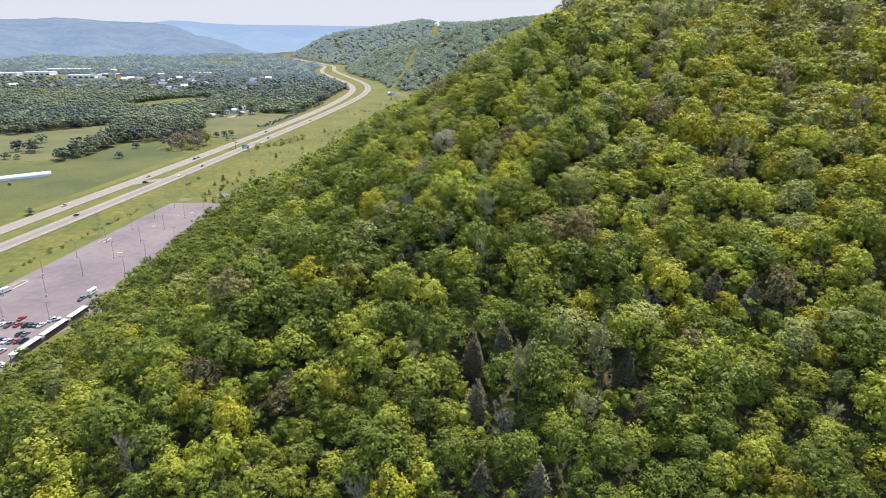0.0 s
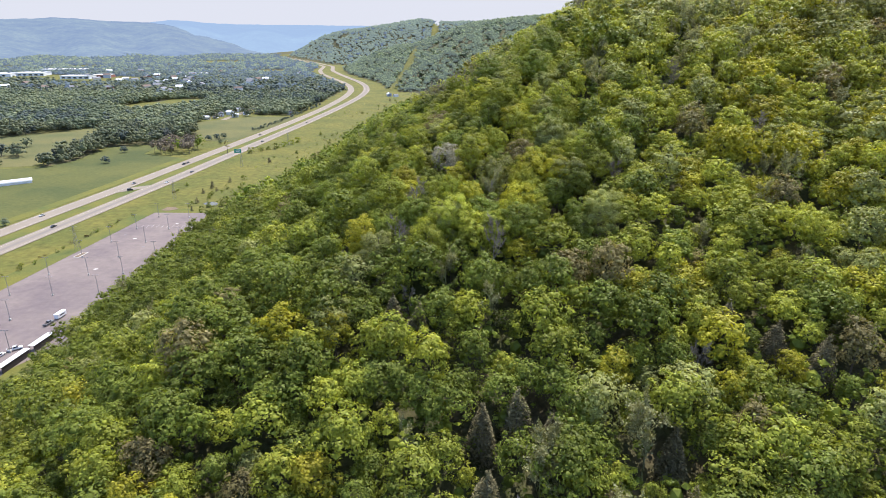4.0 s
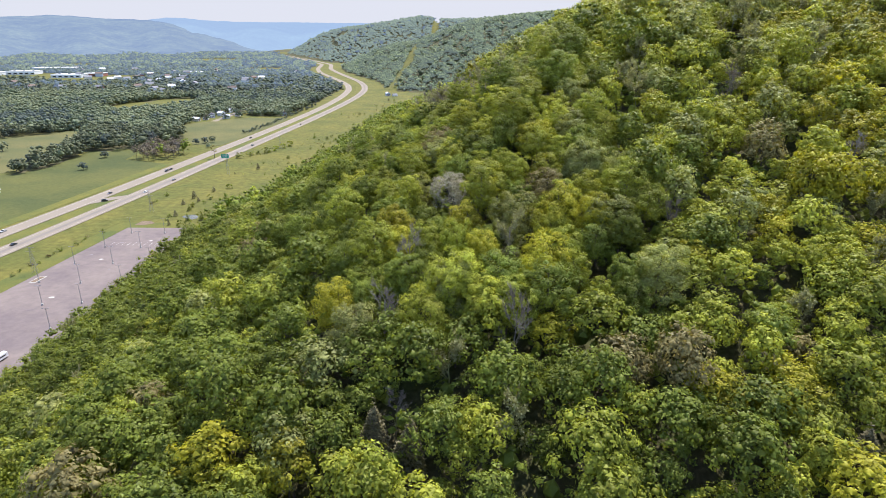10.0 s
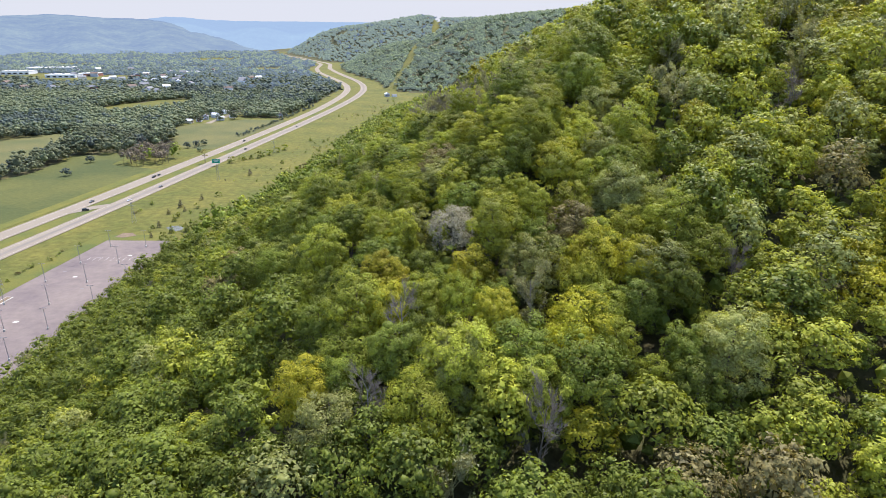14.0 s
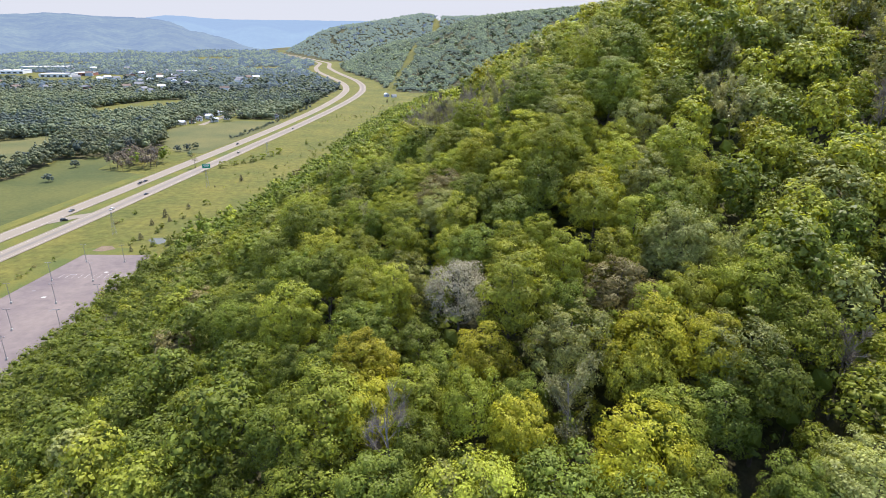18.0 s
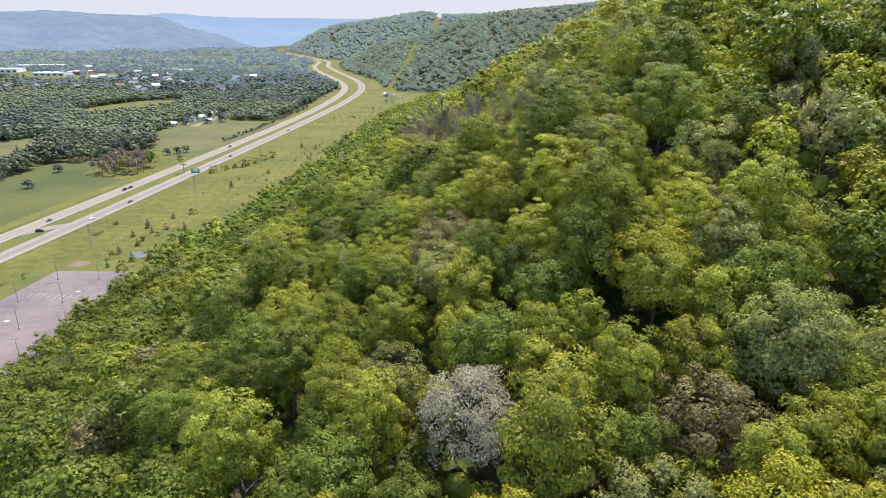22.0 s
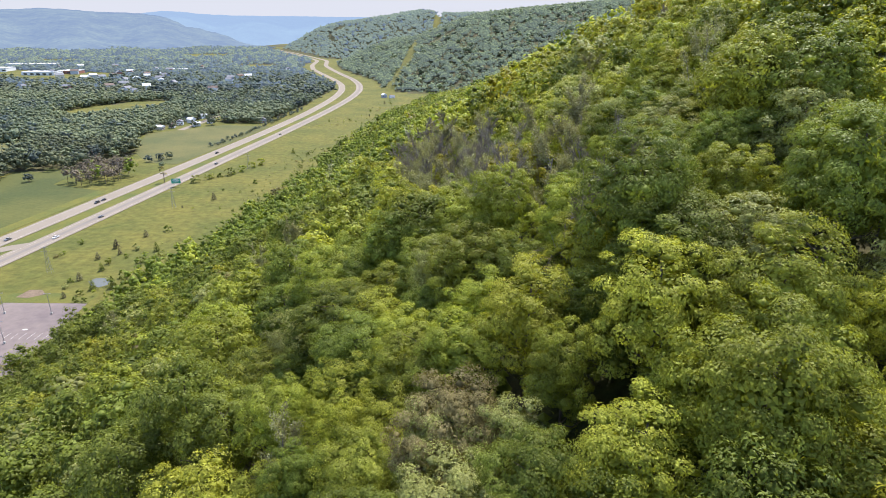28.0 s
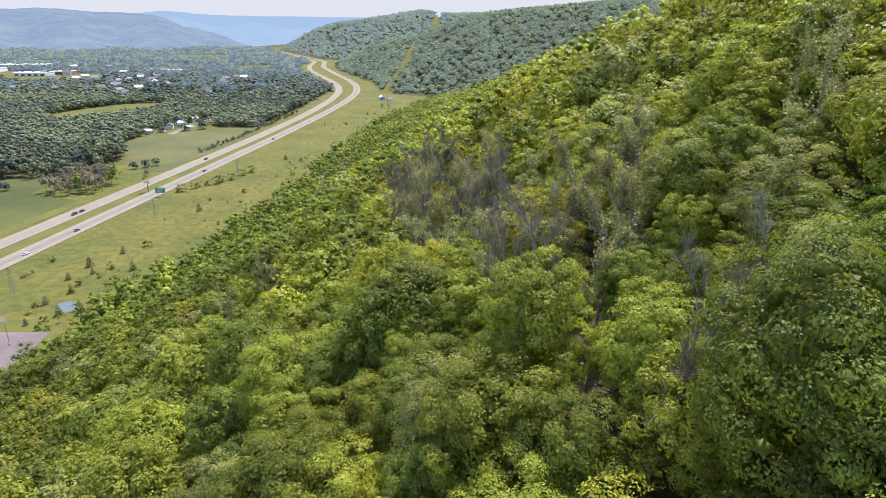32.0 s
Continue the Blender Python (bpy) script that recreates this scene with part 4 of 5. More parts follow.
# From here on the trees glow faintly, to stand in for haze.
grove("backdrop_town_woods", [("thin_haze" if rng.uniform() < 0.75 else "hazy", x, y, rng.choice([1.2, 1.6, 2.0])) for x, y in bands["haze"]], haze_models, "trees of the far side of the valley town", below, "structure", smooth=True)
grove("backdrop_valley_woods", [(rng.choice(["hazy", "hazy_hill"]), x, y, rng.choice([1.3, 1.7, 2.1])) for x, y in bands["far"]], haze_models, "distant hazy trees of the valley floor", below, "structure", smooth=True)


def on_far_hill(x, y):
    cleared = (np.hypot((x + 385) / 40, (y - 2330) / 16) < 1) | (np.hypot((x + 12) / 34, (y - 1400) / 22) < 1)
    return (far_hill(x, y) > 1.5) & ~cleared & (np.abs(x - cutting(y)) > np.interp(y, [1000, 1450, 1500, 2100, 2200], [11, 11, 7, 8, 14])) & in_view(x, y) & (x < 0.32 * y)


h_near = scatter(-330, 460, 1085, 1750, 9.0, [], 24000, on_far_hill)
h_far = scatter(-1000, 700, 1750, 2850, 11.5, [], 40000, on_far_hill)
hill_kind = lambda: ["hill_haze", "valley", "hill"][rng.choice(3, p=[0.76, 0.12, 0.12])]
# Hill trees carry the same painted haze, stronger on the rear hill.
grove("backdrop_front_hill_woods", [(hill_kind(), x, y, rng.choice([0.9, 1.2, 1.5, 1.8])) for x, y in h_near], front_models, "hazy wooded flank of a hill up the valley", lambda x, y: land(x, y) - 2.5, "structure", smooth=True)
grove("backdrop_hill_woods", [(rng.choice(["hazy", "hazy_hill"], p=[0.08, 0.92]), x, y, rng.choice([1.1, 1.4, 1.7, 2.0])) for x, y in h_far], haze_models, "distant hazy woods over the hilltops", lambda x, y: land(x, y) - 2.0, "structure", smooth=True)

# ------------------------------------------------------------------ shrubs and single trees of the valley floor


def shrub_mesh(kind, r, h, n, size, lift=0.35):
    v, t = crown(r, h, 8, n, size, 5)
    v = v + [0, 0, h * lift]
    stem = tubes([[0, 0, -0.2, 0, 0, h * 0.6, 0.10, 0.04]], 4)
    v, t = joined([(v, t), stem])
    return mesh_from("shrub", v, t, [LEAF[kind]])


SHRUBS = [shrub_mesh(k, 1.0, 1.5, 420, 0.16) for k in ("deep", "mid", "grey", "deep", "olive")]
CEDARS = [mesh_from("cedar", *joined([conifer(2.7, 1.15, 420, 0.17), tubes([[0, 0, -0.2, 0, 0, 1.5, 0.08, 0.03]], 4)]), [LEAF[k]]) for k in ("needle", "deep")]


def shrub(x, y, size, cedar=False, tall=1.0):
    some = CEDARS if cedar else SHRUBS
    ob = new("cedar_shrub" if cedar else "shrub", some[rng.randint(len(some))])
    ob.matrix_world = pose(x, y, float(land(x, y)), 0, 0, rng.uniform(0, 360)) @ Matrix.Diagonal((size, size, size * tall, 1))
    tagged(ob, "dark upright cedar shrub standing in the meadow" if cedar else "low rounded green shrub in the rough meadow", "shrub", "shrubs of the meadow", "thing")


for x, y, s in [(-148.6, 417, 1.9), (-151.7, 399, 1.8), (-138.5, 401, 2.0), (-157, 379, 1.4), (-144, 361, 1.5), (-141, 361, 1.2), (-146, 367, 1.6), (-179, 424, 1.5), (-156, 373, 1.3),
                (-180, 406, 1.1), (-179, 408, 1.0), (-179, 411, 1.0), (-145, 445, 2.2), (-148, 407, 1.3), (-137, 384, 2.3)]:
    shrub(x, y, s)
for x, y, s in [(-158.8, 419, 1.9), (-153, 411, 1.2), (-159.7, 404.5, 1.4), (-151, 391.6, 1.5), (-138, 416, 1.7), (-152.5, 436, 1.5), (-144, 372, 1.7), (-136.8, 374, 2.0), (-154.6, 381, 1.5), (-151, 364, 1.1)]:
    shrub(x, y, s, True)
meadow = scatter(-200, -70, 365, 1040, 9.0, [], 2600, lambda x, y: (x > near_road(y) + 14) & (x < foot(y) + 3) & (waves(x, y, 22, 61) + (x - foot(y)) / 60 > -0.75))
for x, y in meadow[:300]:
    shrub(x, y, rng.choice([0.4, 0.65, 1.1, 1.8], p=[0.42, 0.33, 0.17, 0.08]), rng.uniform() < 0.14)
for k in range(26):
    y = 225 + k * 5.2 + rng.uniform(-2, 2)
    shrub(-195 + 0.118 * (y - 227) + rng.uniform(-3, 1), y, rng.uniform(0.6, 1.3))
for x, y in [(-170, 546), (-166, 552), (-163, 556), (-159, 561), (-156, 566), (-153, 571), (-150, 578), (-146, 590), (-143, 600)]:
    shrub(x + rng.uniform(-1, 1), y, rng.uniform(2.2, 3.4))

SINGLE = [(mesh_from("trunk", *tubes(branches(7, 0.25, 3, 2.6)), [BARK]), [(lambda m: mesh_from("crown", m[0] + [0, 0, 3.4], m[1], [LEAF[k]], None, True))(clumped(3.6, 7.0, 18, 22, 0.34))
          for k in ("valley", "valley_dark", "valley_light")])]


def single_tree(x, y, s, k=0, label="rounded green tree standing alone in a field"):
    t = thing("field_tree", pose(x, y, -0.2, 0, 0, rng.uniform(0, 360)), label, "tree", "single trees of the fields")
    t.scale = (s * 1.25, s * 1.25, s * 1.25)
    for name, me in (("trunk", SINGLE[0][0]), ("crown", SINGLE[0][1][k])):
        new(name, me).parent = t


for x, y, s, k in [(-377, 523, 1.3, 1), (-360, 519, 1.35, 0), (-367, 527, 1.1, 1), (-321, 491, 1.1, 0), (-274, 497, 0.75, 1), (-282, 542, 0.75, 1), (-241, 332, 0.55, 0), (-384, 566, 1.0, 0), (-364, 489, 0.8, 2), (-355, 489, 0.6, 2),
                   (-231, 606, 0.7, 1), (-225, 612, 0.75, 1), (-220, 618, 0.7, 0), (-214, 590, 0.5, 0)]:
    single_tree(x, y, s, k)
for x, y in scatter(-300, -190, 742, 895, 25.0, [], 700, lambda x, y: (x < far_road(y) - 18) & inside(x, y, [(-300, 742), (-296, 800), (-262, 892), (-190, 892), (-190, 800), (-225, 800)])):
    single_tree(x, y, rng.uniform(0.7, 1.2), rng.randint(3), "green garden tree among village houses")
t = thing("median_tree", pose(-191.5, 544, 0), "tall thin tree standing in the grass median", "tree")
part("trunk", rod(bmesh.new(), (0, 0, -0.2), (0.3, 0, 7), 0.28, 0.12, 7), BARK, t)
cv, ct = crown(2.4, 5.0, 9, 420, 0.34)
new("crown", mesh_from("crown", cv + [0.2, 0, 7.6], ct, [LEAF["olive"]])).parent = t

brown = scatter(-270, -215, 525, 608, 5.6, [], 900, lambda x, y: inside(x, y, BROWN_WOOD))
pines = {"pine": [raised(joined([clumped(2.9, 7.6, 16, 14, 0.34, 0.7, 0.0), (lambda m: (m[0] - [0, 0, 7.0], m[1]))(tubes(branches(9.5, 0.2, 1, 1.2), 4))]), 7.0) for _ in range(5)], **models_of(9, 24, 0.34, ["twig", "deep"], 3)}
grove("brown_thicket", [(("twig" if rng.uniform() < 0.12 else "pine") if rng.uniform() < 0.94 else "deep", x, y, rng.uniform(0.75, 1.15)) for x, y in brown],
      pines, "brownish pine grove with bare lower trunks beside the highway")
hedge = [(far_road(y) - rng.uniform(13, 19), y) for y in np.arange(668, 905, 3.2)]
grove("roadside_hedge", [("valley_dark" if rng.uniform() < 0.5 else "valley", x, y, rng.uniform(0.25, 0.5)) for x, y in hedge], far_models, "dark hedge of bushes along the highway")
margin = scatter(-175, -60, 362, 700, 4.2, [], 2600, lambda x, y: (x > foot(y) - 34) & (x < foot(y) + 2) & (x > near_road(y) + 16) & (waves(x, y, 11, 91) + (x - foot(y) + 14) / 16 > -0.1))
grove("meadow_thicket", [(["deep", "mid", "grey", "deep"][rng.randint(4)], x, y, rng.choice([0.10, 0.16, 0.24, 0.36], p=[0.3, 0.36, 0.24, 0.10])) for x, y in margin], models_of(10, 12, 0.5, ["deep", "mid", "grey"], 4), "young bushes and small trees spreading into the meadow", category="bushes", smooth=True)
under = scatter(-110, 190, 60, 330, 4.6, [], 30000, on_slope)
grove("understorey", [(["mid", "deep", "deep"][rng.randint(3)], x, y, rng.uniform(0.36, 0.66)) for x, y in under], models_of(6, 16, 0.33, ["mid", "deep"], 4), "low green bushes under the hillside trees", category="undergrowth")
edge = [(foot(y) - 8 + rng.uniform(-3, 9), y) for y in np.arange(140, 560, 1.6)]
grove("wood_edge_bushes", [(["deep", "mid", "deep", "olive"][rng.randint(4)], x, y, rng.uniform(0.3, 0.6)) for x, y in edge if not (y < 170 and x < -124)], models_of(9, 9, 0.55, ["deep", "mid", "olive"], 4), "bushes along the edge of the wood", category="bushes")

# ------------------------------------------------------------------ the car park
KERB = material("kerb_concrete", (0.42, 0.40, 0.36), 0.85, 0.1, 0.5, 4.0, 0.1)
CLAY = material("red_clay", (0.30, 0.115, 0.055), 0.95, 0.25, 0.5, 4.0, 0.2)
DIRT = material("bare_earth", (0.17, 0.125, 0.085), 0.95, 0.25, 0.4, 4.0, 0.2)
ROOF_WHITE = material("white_roof_sheet", (0.55, 0.55, 0.54), 0.5, 0.06, 0.3, 3.0, 0.0)
DARK = material("dark_timber", (0.06, 0.05, 0.045), 0.8, 0.2, 0.6, 5.0, 0.1)
GLASS = material("dark_window_glass", (0.02, 0.025, 0.03), 0.08, 0.05, 1.0, 5.0, 0.0, spec=0.6)
RUBBER = material("tyre_rubber", (0.02, 0.02, 0.02), 0.9, 0.1, 1.0, 9.0, 0.0)
LAMP = material("lamp_head_metal", (0.16, 0.16, 0.16), 0.5, 0.1, 1.0, 8.0, 0.0, metal=0.4)
WATER = material("pond_water", (0.10, 0.11, 0.10), 0.08, 0.1, 0.3, 2.0, 0.02, spec=0.5)

pole = thing("light_pole", pose(0, 0, 0), "tall dark steel light pole on a concrete footing", "light pole", "light poles of the car park")
part("footing", block(bmesh.new(), -0.3, 0.3, -0.3, 0.3, 0, 0.75, 0.05), KERB, pole)
part("shaft", rod(bmesh.new(), (0, 0, 0.7), (0, 0, 8.4), 0.11, 0.07, 8), STEEL, pole)
part("arm", rod(bmesh.new(), (-0.75, 0, 8.3), (0.75, 0, 8.3), 0.05, 0.05, 6), STEEL, pole)
for sx in (-0.95, 0.95):
    part("lamp_head", block(bmesh.new(), sx - 0.32, sx + 0.32, -0.19, 0.19, 8.22, 8.40, 0.05), LAMP, pole)
spots = []
for i in range(8):
    y = 350 - 21.8 * i
    for j in range(3):
        x = -164.5 + 17.5 * j + 0.105 * (y - 350)
        if j == 2 and (i < 2 or i > 3):
            continue
        spots.append((x, y))
spots += [(-141.7, 291), (-141.9, 264.8), (-141, 243.4), (-144.6, 195.8)]
spots = [s for k, s in enumerate(spots) if all(math.dist(s, o) > 9 for o in spots[:k])]
first = spots[0]
pole.matrix_world = pose(first[0], first[1], 0.10, 0, 0, 6)
for x, y in spots[1:]:
    copy_thing(pole, pose(x, y, 0.10, 0, 0, 6))

for x, y, w in ((-180, 230, 9), (-174, 287.6, 7)):
    isl = thing("kerb_island", pose(x, y, 0.1, 0, 0, 84), "pale concrete kerb island on the asphalt", "kerb island", "kerb islands")
    part("kerb", block(bmesh.new(), -w / 2, w / 2, -1.5, 1.5, 0, 0.16, 0.05), KERB, isl)
    part("gravel_bed", block(bmesh.new(), -w / 2 + 0.4, w / 2 - 0.4, -1.1, 1.1, 0.1, 0.19, 0.02), DIRT, isl)
for y0 in (331,):
    for k in range(12):
        line = sheet("bay_line", [(-166 + k * 2.75 + dx, y0 + 0.1 + dy) for dx, dy in ((0, 0), (0.12, 0), (0.12, 4.6), (0, 4.6))], 0.112, KERB, "faded white parking bay line", "road marking")
for x, y, r, n in ((-149, 338, 1.0, 9), (-160, 312, 1.1, 9), (-150, 300, 0.8, 8), (-162, 335, 0.9, 8), (-168, 318, 0.9, 8), (-157, 270, 1.2, 9)):
    sheet("patch_repair", [(x + r * math.cos(6.283 * k / n) * (1 + 0.3 * math.sin(3 * k)), y + 0.6 * r * math.sin(6.283 * k / n)) for k in range(n)], 0.108, KERB if r > 0.95 else ASPHALT, "pale patched spot on the asphalt", "patch")
sheet("clay_patch", [(-138, 163), (-134, 166.5), (-130, 166.3), (-131, 163.8), (-136, 162)], 0.13, CLAY, "reddish bare clay beside the car park", "bare ground")
sheet("grass_bank", [(-139, 120), (-140, 150), (-138.6, 168), (-137.5, 186), (-133, 196), (-118, 200), (-112, 150), (-120, 120)], 0.115, MOWN, "sunlit grass between car park and wood", "verge")
sheet("earth_patch", [(-170, 364), (-165, 363.5), (-160, 367), (-164, 371), (-169, 371)], 0.07, DIRT, "bare brown earth patch beyond the car park", "bare ground")
sheet("pond", [(-150.5, 380), (-149, 383.2), (-145, 383.8), (-141.5, 381), (-140.5, 376.5), (-143, 374), (-147, 376)], 0.04, WATER, "small still pond in the meadow", "pond")

for k, (ya, yb) in enumerate(((168.5, 181), (182.2, 194.5), (196, 205.5))):
    L, cx_ = yb - ya, -138.3 + 0.09 * ((ya + yb) / 2 - 187)
    sh = thing("open_shelter", pose(cx_, (ya + yb) / 2, 0.1, 0, 0, -5), "long open shelter with a flat white roof on dark posts", "shelter", "shelters beside the car park")
    part("roof", block(bmesh.new(), -1.1, 1.1, -L / 2, L / 2, 2.3, 2.45, 0.03), ROOF_WHITE, sh)
    part("back_wall", block(bmesh.new(), 0.85, 0.95, -L / 2 + 0.3, L / 2 - 0.3, 0, 2.3), DARK, sh)
    for q in range(6):
        yy = -L / 2 + 0.4 + q * (L - 0.8) / 5
        part("post", block(bmesh.new(), -0.98, -0.86, yy - 0.08, yy + 0.08, 0, 2.3), DARK, sh)
for k in range(2):
    bench = thing("picnic_bench", pose(-141.5 + k * 0.9, 166.5 - k * 1.1, 0.1, 0, 0, -20), "pale wooden picnic bench on the asphalt edge", "bench", "picnic benches")
    part("tabletop", block(bmesh.new(), -1.2, 1.2, -0.35, 0.35, 0.70, 0.76, 0.01), KERB, bench)
    for sy in (-0.7, 0.7):
        part("seat", block(bmesh.new(), -1.2, 1.2, sy - 0.14, sy + 0.14, 0.42, 0.47, 0.01), KERB, bench)
    for sx in (-0.8, 0.8):
        part("leg", block(bmesh.new(), sx - 0.05, sx + 0.05, -0.7, 0.7, 0, 0.7), DARK, bench)

# ------------------------------------------------------------------ vehicles
PAINTS = {n: material(n + "_car_paint", c, 0.28, 0.04, 1.0, 5.0, 0.0, spec=0.5) for n, c in
          dict(white=(0.75, 0.75, 0.74), silver=(0.40, 0.41, 0.42), black=(0.02, 0.02, 0.022), red=(0.30, 0.02, 0.025), grey=(0.12, 0.125, 0.13), blue=(0.04, 0.06, 0.13)).items()}


def loft(profile, w_low, w_high, z_split):
    """A vehicle shell from a side profile of (y, z), narrower above the split."""
    bm = bmesh.new()
    rows = [[bm.verts.new((s * (w_low if z <= z_split else w_high) / 2, y, z)) for y, z in profile] for s in (-1, 1)]
    n = len(profile)
    for k in range(n):
        bm.faces.new([rows[0][k], rows[0][(k + 1) % n], rows[1][(k + 1) % n], rows[1][k]])
    bm.faces.new(rows[0][::-1])
    bm.faces.new(rows[1])
    bmesh.ops.recalc_face_normals(bm, faces=bm.faces)
    bmesh.ops.bevel(bm, geom=list(bm.edges), offset=0.05, segments=1, affect="EDGES")
    return bm


def vehicle(style, colour):
    words = {"car": "saloon car", "suv": "tall sport utility car", "pickup": "pickup truck"}[style]
    c = thing({"car": "car", "suv": "suv", "pickup": "pickup_truck"}[style], pose(0, 0, 0), f"{colour} {words} standing on the pavement", "car", "vehicles")
    if style == "car":
        body = [(-2.25, 0.3), (2.25, 0.3), (2.28, 0.68), (1.3, 0.90), (-1.55, 0.95), (-2.25, 0.86)]
        cab = [(-1.6, 0.92), (0.95, 0.92), (0.25, 1.40), (-0.95, 1.42)]
    elif style == "suv":
        body = [(-2.35, 0.35), (2.35, 0.35), (2.38, 0.85), (1.4, 1.05), (-2.3, 1.10)]
        cab = [(-2.25, 1.06), (1.05, 1.06), (0.45, 1.72), (-2.0, 1.74)]
    else:
        body = [(-2.85, 0.4), (2.75, 0.4), (2.78, 0.95), (1.7, 1.12), (-2.85, 1.12)]
        cab = [(-0.75, 1.08), (1.35, 1.08), (0.75, 1.82), (-0.65, 1.84)]
    part("body", loft(body, 1.82, 1.82, 9), PAINTS[colour], c)
    part("cabin_glass", loft(cab, 1.62, 1.38, 1.1), GLASS, c, "dark window glass")
    top = max(z for _, z in cab)
    ys = [y for y, z in cab if z > top - 0.05]
    part("roof", block(bmesh.new(), -0.66, 0.66, min(ys), max(ys), top - 0.05, top + 0.03, 0.02), PAINTS[colour], c)
    if style == "pickup":
        part("load_bed", block(bmesh.new(), -0.75, 0.75, -2.7, -0.85, 1.05, 1.15, 0.02), DARK, c, "dark open load bed")
    L = {"car": 1.4, "suv": 1.45, "pickup": 1.85}[style]
    for sx in (-0.83, 0.83):
        for y in (-L, L):
            w = part("wheel", rod(bmesh.new(), (sx - 0.11, y, 0.34), (sx + 0.11, y, 0.34), 0.34, 0.34, 12), RUBBER, c)
            part("rim", rod(bmesh.new(), (sx + math.copysign(0.10, sx), y, 0.34), (sx + math.copysign(0.13, sx), y, 0.34), 0.2, 0.17, 10), STEEL, w)
    for sx in (-0.62, 0.62):
        part("headlight", block(bmesh.new(), sx - 0.2, sx + 0.2, body[2][0] - 0.06, body[2][0] + 0.02, body[2][1] - 0.2, body[2][1] - 0.06), ROOF_WHITE, c)
    return c


FLEET = {}


def park(style, colour, x, y, turn, z=0.10):
    key = (style, colour)
    m = pose(x, y, z, 0, 0, turn)
    if key not in FLEET:
        FLEET[key] = vehicle(style, colour)
        FLEET[key].matrix_world = m @ Matrix.Scale(0.78, 4)
    else:
        copy_thing(FLEET[key], m)


row_a = [("suv", "black", -151.8), ("car", "black", -149.9), ("car", "grey", -148.2), ("car", "white", -146.3), ("car", "red", -155), ("pickup", "grey", -158), ("car", "white", -161), ("suv", "white", -163.6)]
for style, colour, x in row_a:
    park(style, colour, x, 193.5 + rng.uniform(-0.3, 0.3), -6)
park("car", "red", -157, 198.5, -6)
park("pickup", "white", -144.2, 197.5, -50)
for style, colour, x in [("car", "black", -149.7), ("car", "grey", -147.6)]:
    park(style, colour, x, 186.5, -6)
for style, colour, x in [("car", "black", -155.0), ("suv", "blue", -153), ("car", "white", -151), ("car", "grey", -149.0), ("car", "red", -147), ("suv", "black", -145.1)]:
    park(style, colour, x, 181.5 + rng.uniform(-0.3, 0.3), -6)
park("suv", "silver", -147.5, 174.0, -10)
park("car", "white", -149.9, 174.3, -8)
park("pickup", "grey", -144.6, 216.3, -6)
tr = thing("travel_trailer", pose(-143.7, 222.0, 0.1, 0, 0, -6) @ Matrix.Scale(0.72, 4), "white box trailer hitched behind a pickup truck", "trailer")
part("body", block(bmesh.new(), -1.2, 1.2, -3.2, 3.2, 0.55, 3.0, 0.15), PAINTS["white"], tr)
part("window_band", block(bmesh.new(), -1.215, 1.215, -1.5, 1.8, 1.6, 2.2, 0.02), GLASS, tr)
part("drawbar", rod(bmesh.new(), (0, -3.2, 0.55), (0, -4.3, 0.5), 0.06, 0.06, 6), STEEL, tr)
for sx in (-1.05, 1.05):
    part("wheel", rod(bmesh.new(), (sx - 0.1, -0.3, 0.34), (sx + 0.1, -0.3, 0.34), 0.34, 0.34, 12), RUBBER, tr)
van = thing("motor_home", pose(-179.8, 222.8, 0.1, 0, 0, -20) @ Matrix.Scale(0.74, 4), "white motor home parked on the asphalt", "motor home")
part("body", loft([(-3, 0.5), (3, 0.5), (3.0, 1.3), (2.3, 1.5), (1.9, 2.7), (-3, 2.8)], 2.2, 2.1, 1.4), PAINTS["white"], van)
part("windscreen", block(bmesh.new(), -0.95, 0.95, 1.85, 2.25, 1.6, 2.3, 0.05), GLASS, van)
for sx in (-0.95, 0.95):
    for y in (-1.9, 1.9):
        part("wheel", rod(bmesh.new(), (sx - 0.12, y, 0.38), (sx + 0.12, y, 0.38), 0.38, 0.38, 12), RUBBER, van)


def on_road(style, colour, y, lane, far_side=False):
    road = far_road if far_side else near_road
    d = float(road(y + 1) - road(y - 1)) / 2
    park(style, colour, float(road(y)) + lane, y, -math.degrees(math.atan(d)) + (180 if far_side else 0), 0.27)


park("suv", "black", -211.3, 410.5, -70, 0.22)
for a in (("car", "white", 432, 1.8), ("car", "grey", 466, 1.8), ("car", "black", 330, -1.8), ("suv", "grey", 600, 1.8), ("car", "black", 730, 1.8)):
    on_road(*a)
for a in (("car", "grey", 428, 1.8), ("suv", "black", 493, 1.8), ("car", "black", 499, 1.8), ("car", "silver", 350, -1.8), ("pickup", "black", 640, 1.8)):
    on_road(*a, far_side=True)

# ------------------------------------------------------------------ highway sign and power masts
GREEN = material("sign_green", (0.02, 0.26, 0.17), 0.4, 0.05, 1.0, 4.0, 0.0)
sg = thing("highway_sign", pose(-178.5, 533, 0, 0, 0, 8), "large green highway sign on two steel posts", "road sign")
for sx in (-1.7, 1.7):
    part("post", rod(bmesh.new(), (sx, 0.12, -0.2), (sx, 0.12, 5.6), 0.11, 0.11, 8), STEEL, sg)
pan = part("panel", block(bmesh.new(), -2.9, 2.9, -0.05, 0.05, 2.4, 5.6, 0.02), GREEN, sg)
for z, w in ((4.9, 1.9), (4.2, 2.3), (3.4, 1.6)):
    part("text_bar", block(bmesh.new(), -w, w, -0.07, -0.045, z - 0.16, z + 0.16), PAINT, pan)


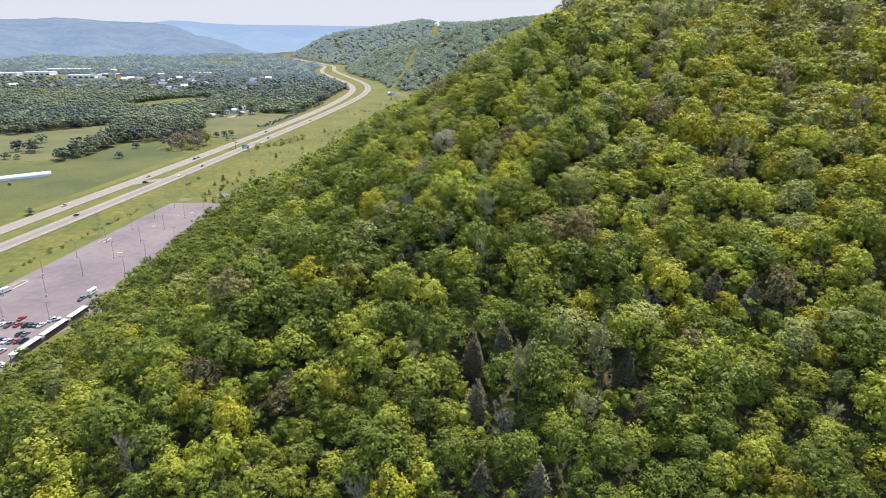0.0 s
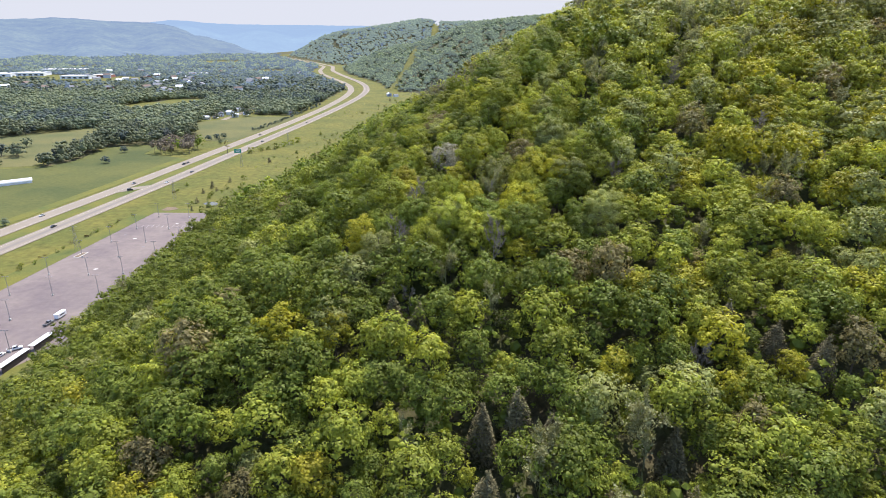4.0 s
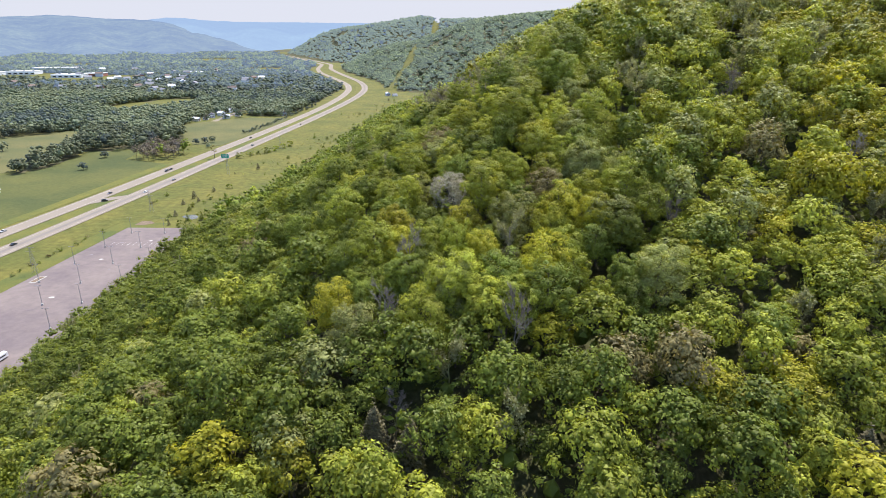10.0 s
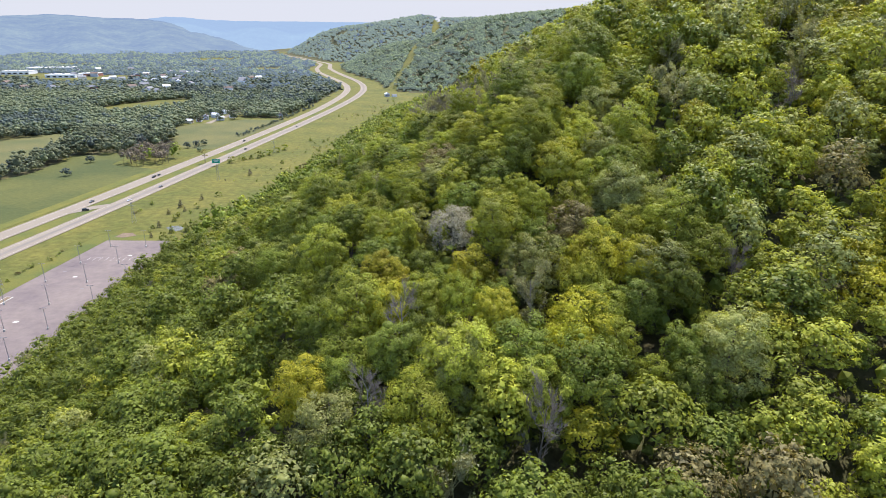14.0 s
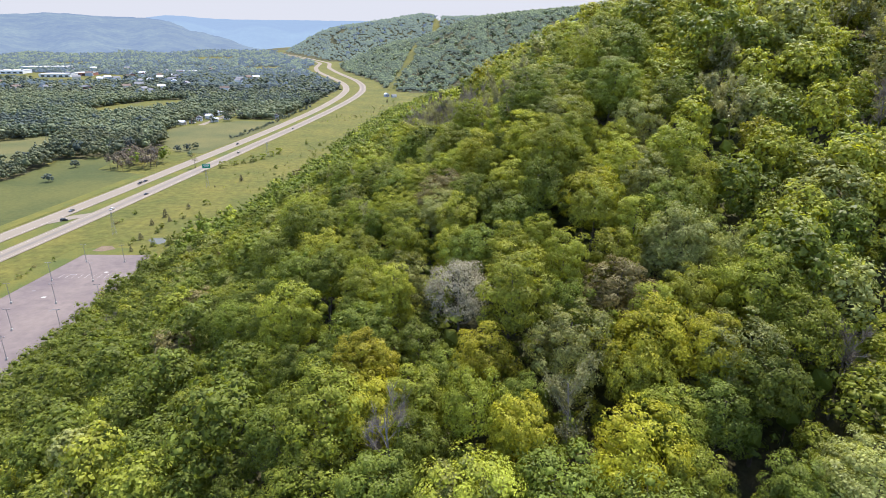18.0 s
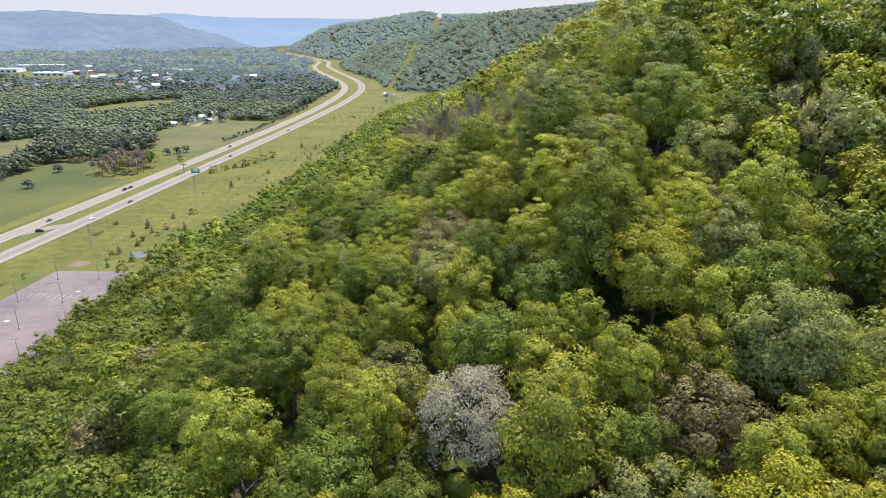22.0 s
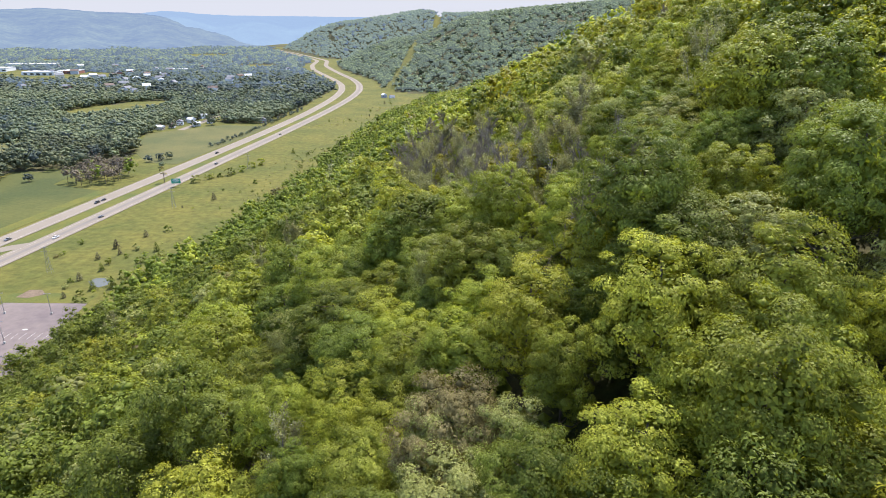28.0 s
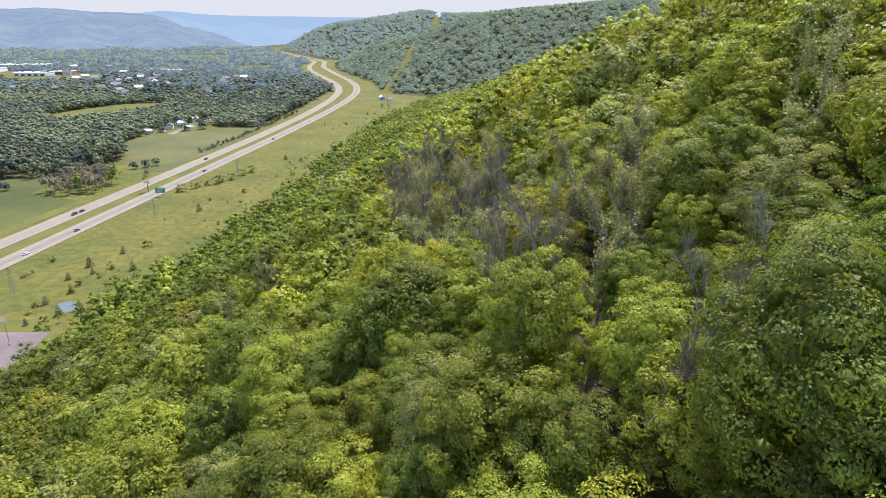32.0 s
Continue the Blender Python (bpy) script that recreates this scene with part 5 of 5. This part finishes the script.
def mast(x, y, h):
    m = thing("lattice_mast", pose(x, y, 0, 0, 0, 8), "slender grey steel lattice power mast in the grass", "power mast", "lattice masts")
    for sx in (-1, 1):
        for sy in (-1, 1):
            part("leg", rod(bmesh.new(), (sx * 0.9, sy * 0.9, -0.2), (sx * 0.22, sy * 0.22, h), 0.05, 0.04, 5), STEEL, m)
    for k in range(7):
        z0, z1 = h * k / 7, h * (k + 1) / 7
        a, b = 0.9 - 0.68 * k / 7, 0.9 - 0.68 * (k + 1) / 7
        for sx in (-1, 1):
            part("brace", rod(bmesh.new(), (sx * a, -a, z0), (sx * b, b, z1), 0.025, 0.025, 4), STEEL, m)
            part("brace", rod(bmesh.new(), (-a, sx * a, z0), (b, sx * b, z1), 0.025, 0.025, 4), STEEL, m)
    for z in (h * 0.82, h * 0.97):
        part("cross_arm", rod(bmesh.new(), (-2.0, 0, z), (2.0, 0, z), 0.05, 0.05, 5), STEEL, m)


mast(-180.5, 296, 12)
mast(-172, 389, 12)
mast(-160, 486, 12)
mast(-148, 588, 12)

# ------------------------------------------------------------------ buildings of the valley
WALLS = [material(n, c, 0.8, 0.06, 0.4, 3.0, 0.05) for n, c in (("white_siding", (0.72, 0.72, 0.70)), ("cream_siding", (0.60, 0.55, 0.44)), ("grey_siding", (0.40, 0.42, 0.45)), ("brick_red_wall", (0.30, 0.14, 0.10)))]
ROOFS = [material(n, c, 0.9, 0.12, 0.6, 4.0, 0.1) for n, c in (("grey_shingle", (0.20, 0.20, 0.21)), ("brown_shingle", (0.16, 0.12, 0.10)), ("pale_metal_roof", (0.62, 0.64, 0.66)))]


def house(x, y, turn, w, d, h, wall, roof):
    t = thing("house", pose(x, y, 0, 0, 0, turn), "small pale wooden house with a gabled roof among trees", "house", "houses of the valley town")
    part("wall", block(bmesh.new(), -w / 2, w / 2, -d / 2, d / 2, 0, h), WALLS[wall], t)
    bm = bmesh.new()
    pr = [(-w / 2 - 0.4, h), (w / 2 + 0.4, h), (0, h + w * 0.32)]
    ends = [[bm.verts.new((a, s * (d / 2 + 0.4), z)) for a, z in pr] for s in (-1, 1)]
    for k in range(3):
        bm.faces.new([ends[0][k], ends[0][(k + 1) % 3], ends[1][(k + 1) % 3], ends[1][k]])
    bm.faces.new(ends[0])
    bm.faces.new(ends[1][::-1])
    bmesh.ops.recalc_face_normals(bm, faces=bm.faces)
    rf = part("roof", bm, ROOFS[roof], t)
    part("chimney", block(bmesh.new(), w * 0.12, w * 0.12 + 0.6, -0.3, 0.3, h, h + w * 0.34 + 0.5), WALLS[3], rf)
    for sx in (-0.28, 0.28):
        part("window", block(bmesh.new(), sx * w - 0.5, sx * w + 0.5, -d / 2 - 0.04, -d / 2 + 0.05, h * 0.4, h * 0.7), GLASS, t)
    part("door", block(bmesh.new(), -0.5, 0.5, -d / 2 - 0.05, -d / 2 + 0.05, 0.1, 2.1), WALLS[3], t)


for k, (x, y) in enumerate([(-289, 754), (-283, 768), (-282, 785), (-276, 800), (-284, 812), (-253, 848), (-238, 849), (-262, 862), (-276, 832), (-279, 864), (-246, 876), (-230, 868), (-262, 778), (-255, 800), (-205, 870), (-80, 1045), (-92, 1052), (-200, 806)]):
    house(x, y, rng.uniform(-30, 30) + (90 if k % 3 == 0 else 0), rng.uniform(5, 6.6), rng.uniform(6.5, 9), rng.uniform(2.6, 4.0), int(rng.choice([0, 0, 0, 1, 2])), int(rng.choice([0, 0, 1, 2])))
town = scatter(-900, -330, 1060, 1600, 30.0, [], 900, lambda x, y: in_view(x, y) & (waves(x, y, 60, 71) > -0.25))
for x, y in town[:44]:
    house(x, y, rng.uniform(0, 180), rng.uniform(8, 10), rng.uniform(11, 15), rng.uniform(5.5, 8.0), int(rng.choice([0, 0, 1, 1, 2, 3])), int(rng.choice([0, 0, 1, 2])))
street = np.arange(752, 900, 6.0)
ribbon("street", street, np.interp(street, [752, 800, 840, 900], [-268, -266, -266, -272]), -3.5, 3.5, 0.12, CONCRETE, "pale village street between houses", "street")


def store(x, y, w, d, h, turn, wall):
    t = thing("store_building", pose(x, y, 0, 0, 0, turn), "large flat-roofed white commercial building", "store", "commercial buildings")
    part("wall", block(bmesh.new(), -w / 2, w / 2, -d / 2, d / 2, 0, h), WALLS[wall], t)
    part("roof", block(bmesh.new(), -w / 2 - 0.3, w / 2 + 0.3, -d / 2 - 0.3, d / 2 + 0.3, h, h + 0.8), ROOF_WHITE, t)
    for k in range(int(w // 12)):
        part("window", block(bmesh.new(), -w / 2 + 4 + 12 * k, -w / 2 + 11 + 12 * k, -d / 2 - 0.1, -d / 2 + 0.1, 1, 4), GLASS, t)
    for k in range(3):
        part("roof_unit", block(bmesh.new(), -w / 3 + k * w / 3 - 2, -w / 3 + k * w / 3 + 2, -2, 2, h + 0.8, h + 2.4, 0.1), STEEL, t)


for a in ((-1024, 1436, 70, 40, 6, 8, 0), (-965, 1470, 60, 40, 6.5, 8, 0), (-812, 1387, 62, 34, 6, 4, 0), (-775, 1425, 36, 30, 6, 4, 3), (-990, 1590, 50, 40, 7, 8, 2), (-940, 1605, 40, 36, 7, 8, 2), (-585, 1500, 36, 24, 6, 10, 2)):
    store(*a)
shed = thing("long_shed", pose(-322, 409, 0, 0, 0, -52), "long low farm shed with a white roof", "shed")
part("wall", block(bmesh.new(), -3.2, 3.2, -38, 38, 0, 1.8), WALLS[0], shed)
bm = bmesh.new()
arc = [(-3.5, 1.7), (-3.1, 2.3), (-1.8, 3.0), (0, 3.3), (1.8, 3.0), (3.1, 2.3), (3.5, 1.7)]
ends = [[bm.verts.new((a, s * 38.4, z)) for a, z in arc] for s in (-1, 1)]
for k in range(6):
    bm.faces.new([ends[0][k], ends[0][k + 1], ends[1][k + 1], ends[1][k]])
bm.faces.new(ends[0])
bm.faces.new(ends[1][::-1])
bmesh.ops.recalc_face_normals(bm, faces=bm.faces)
part("roof", bm, ROOF_WHITE, shed)
park("car", "red", -309, 396, 40, 0.02)
park("pickup", "black", -302, 402, 40, 0.02)
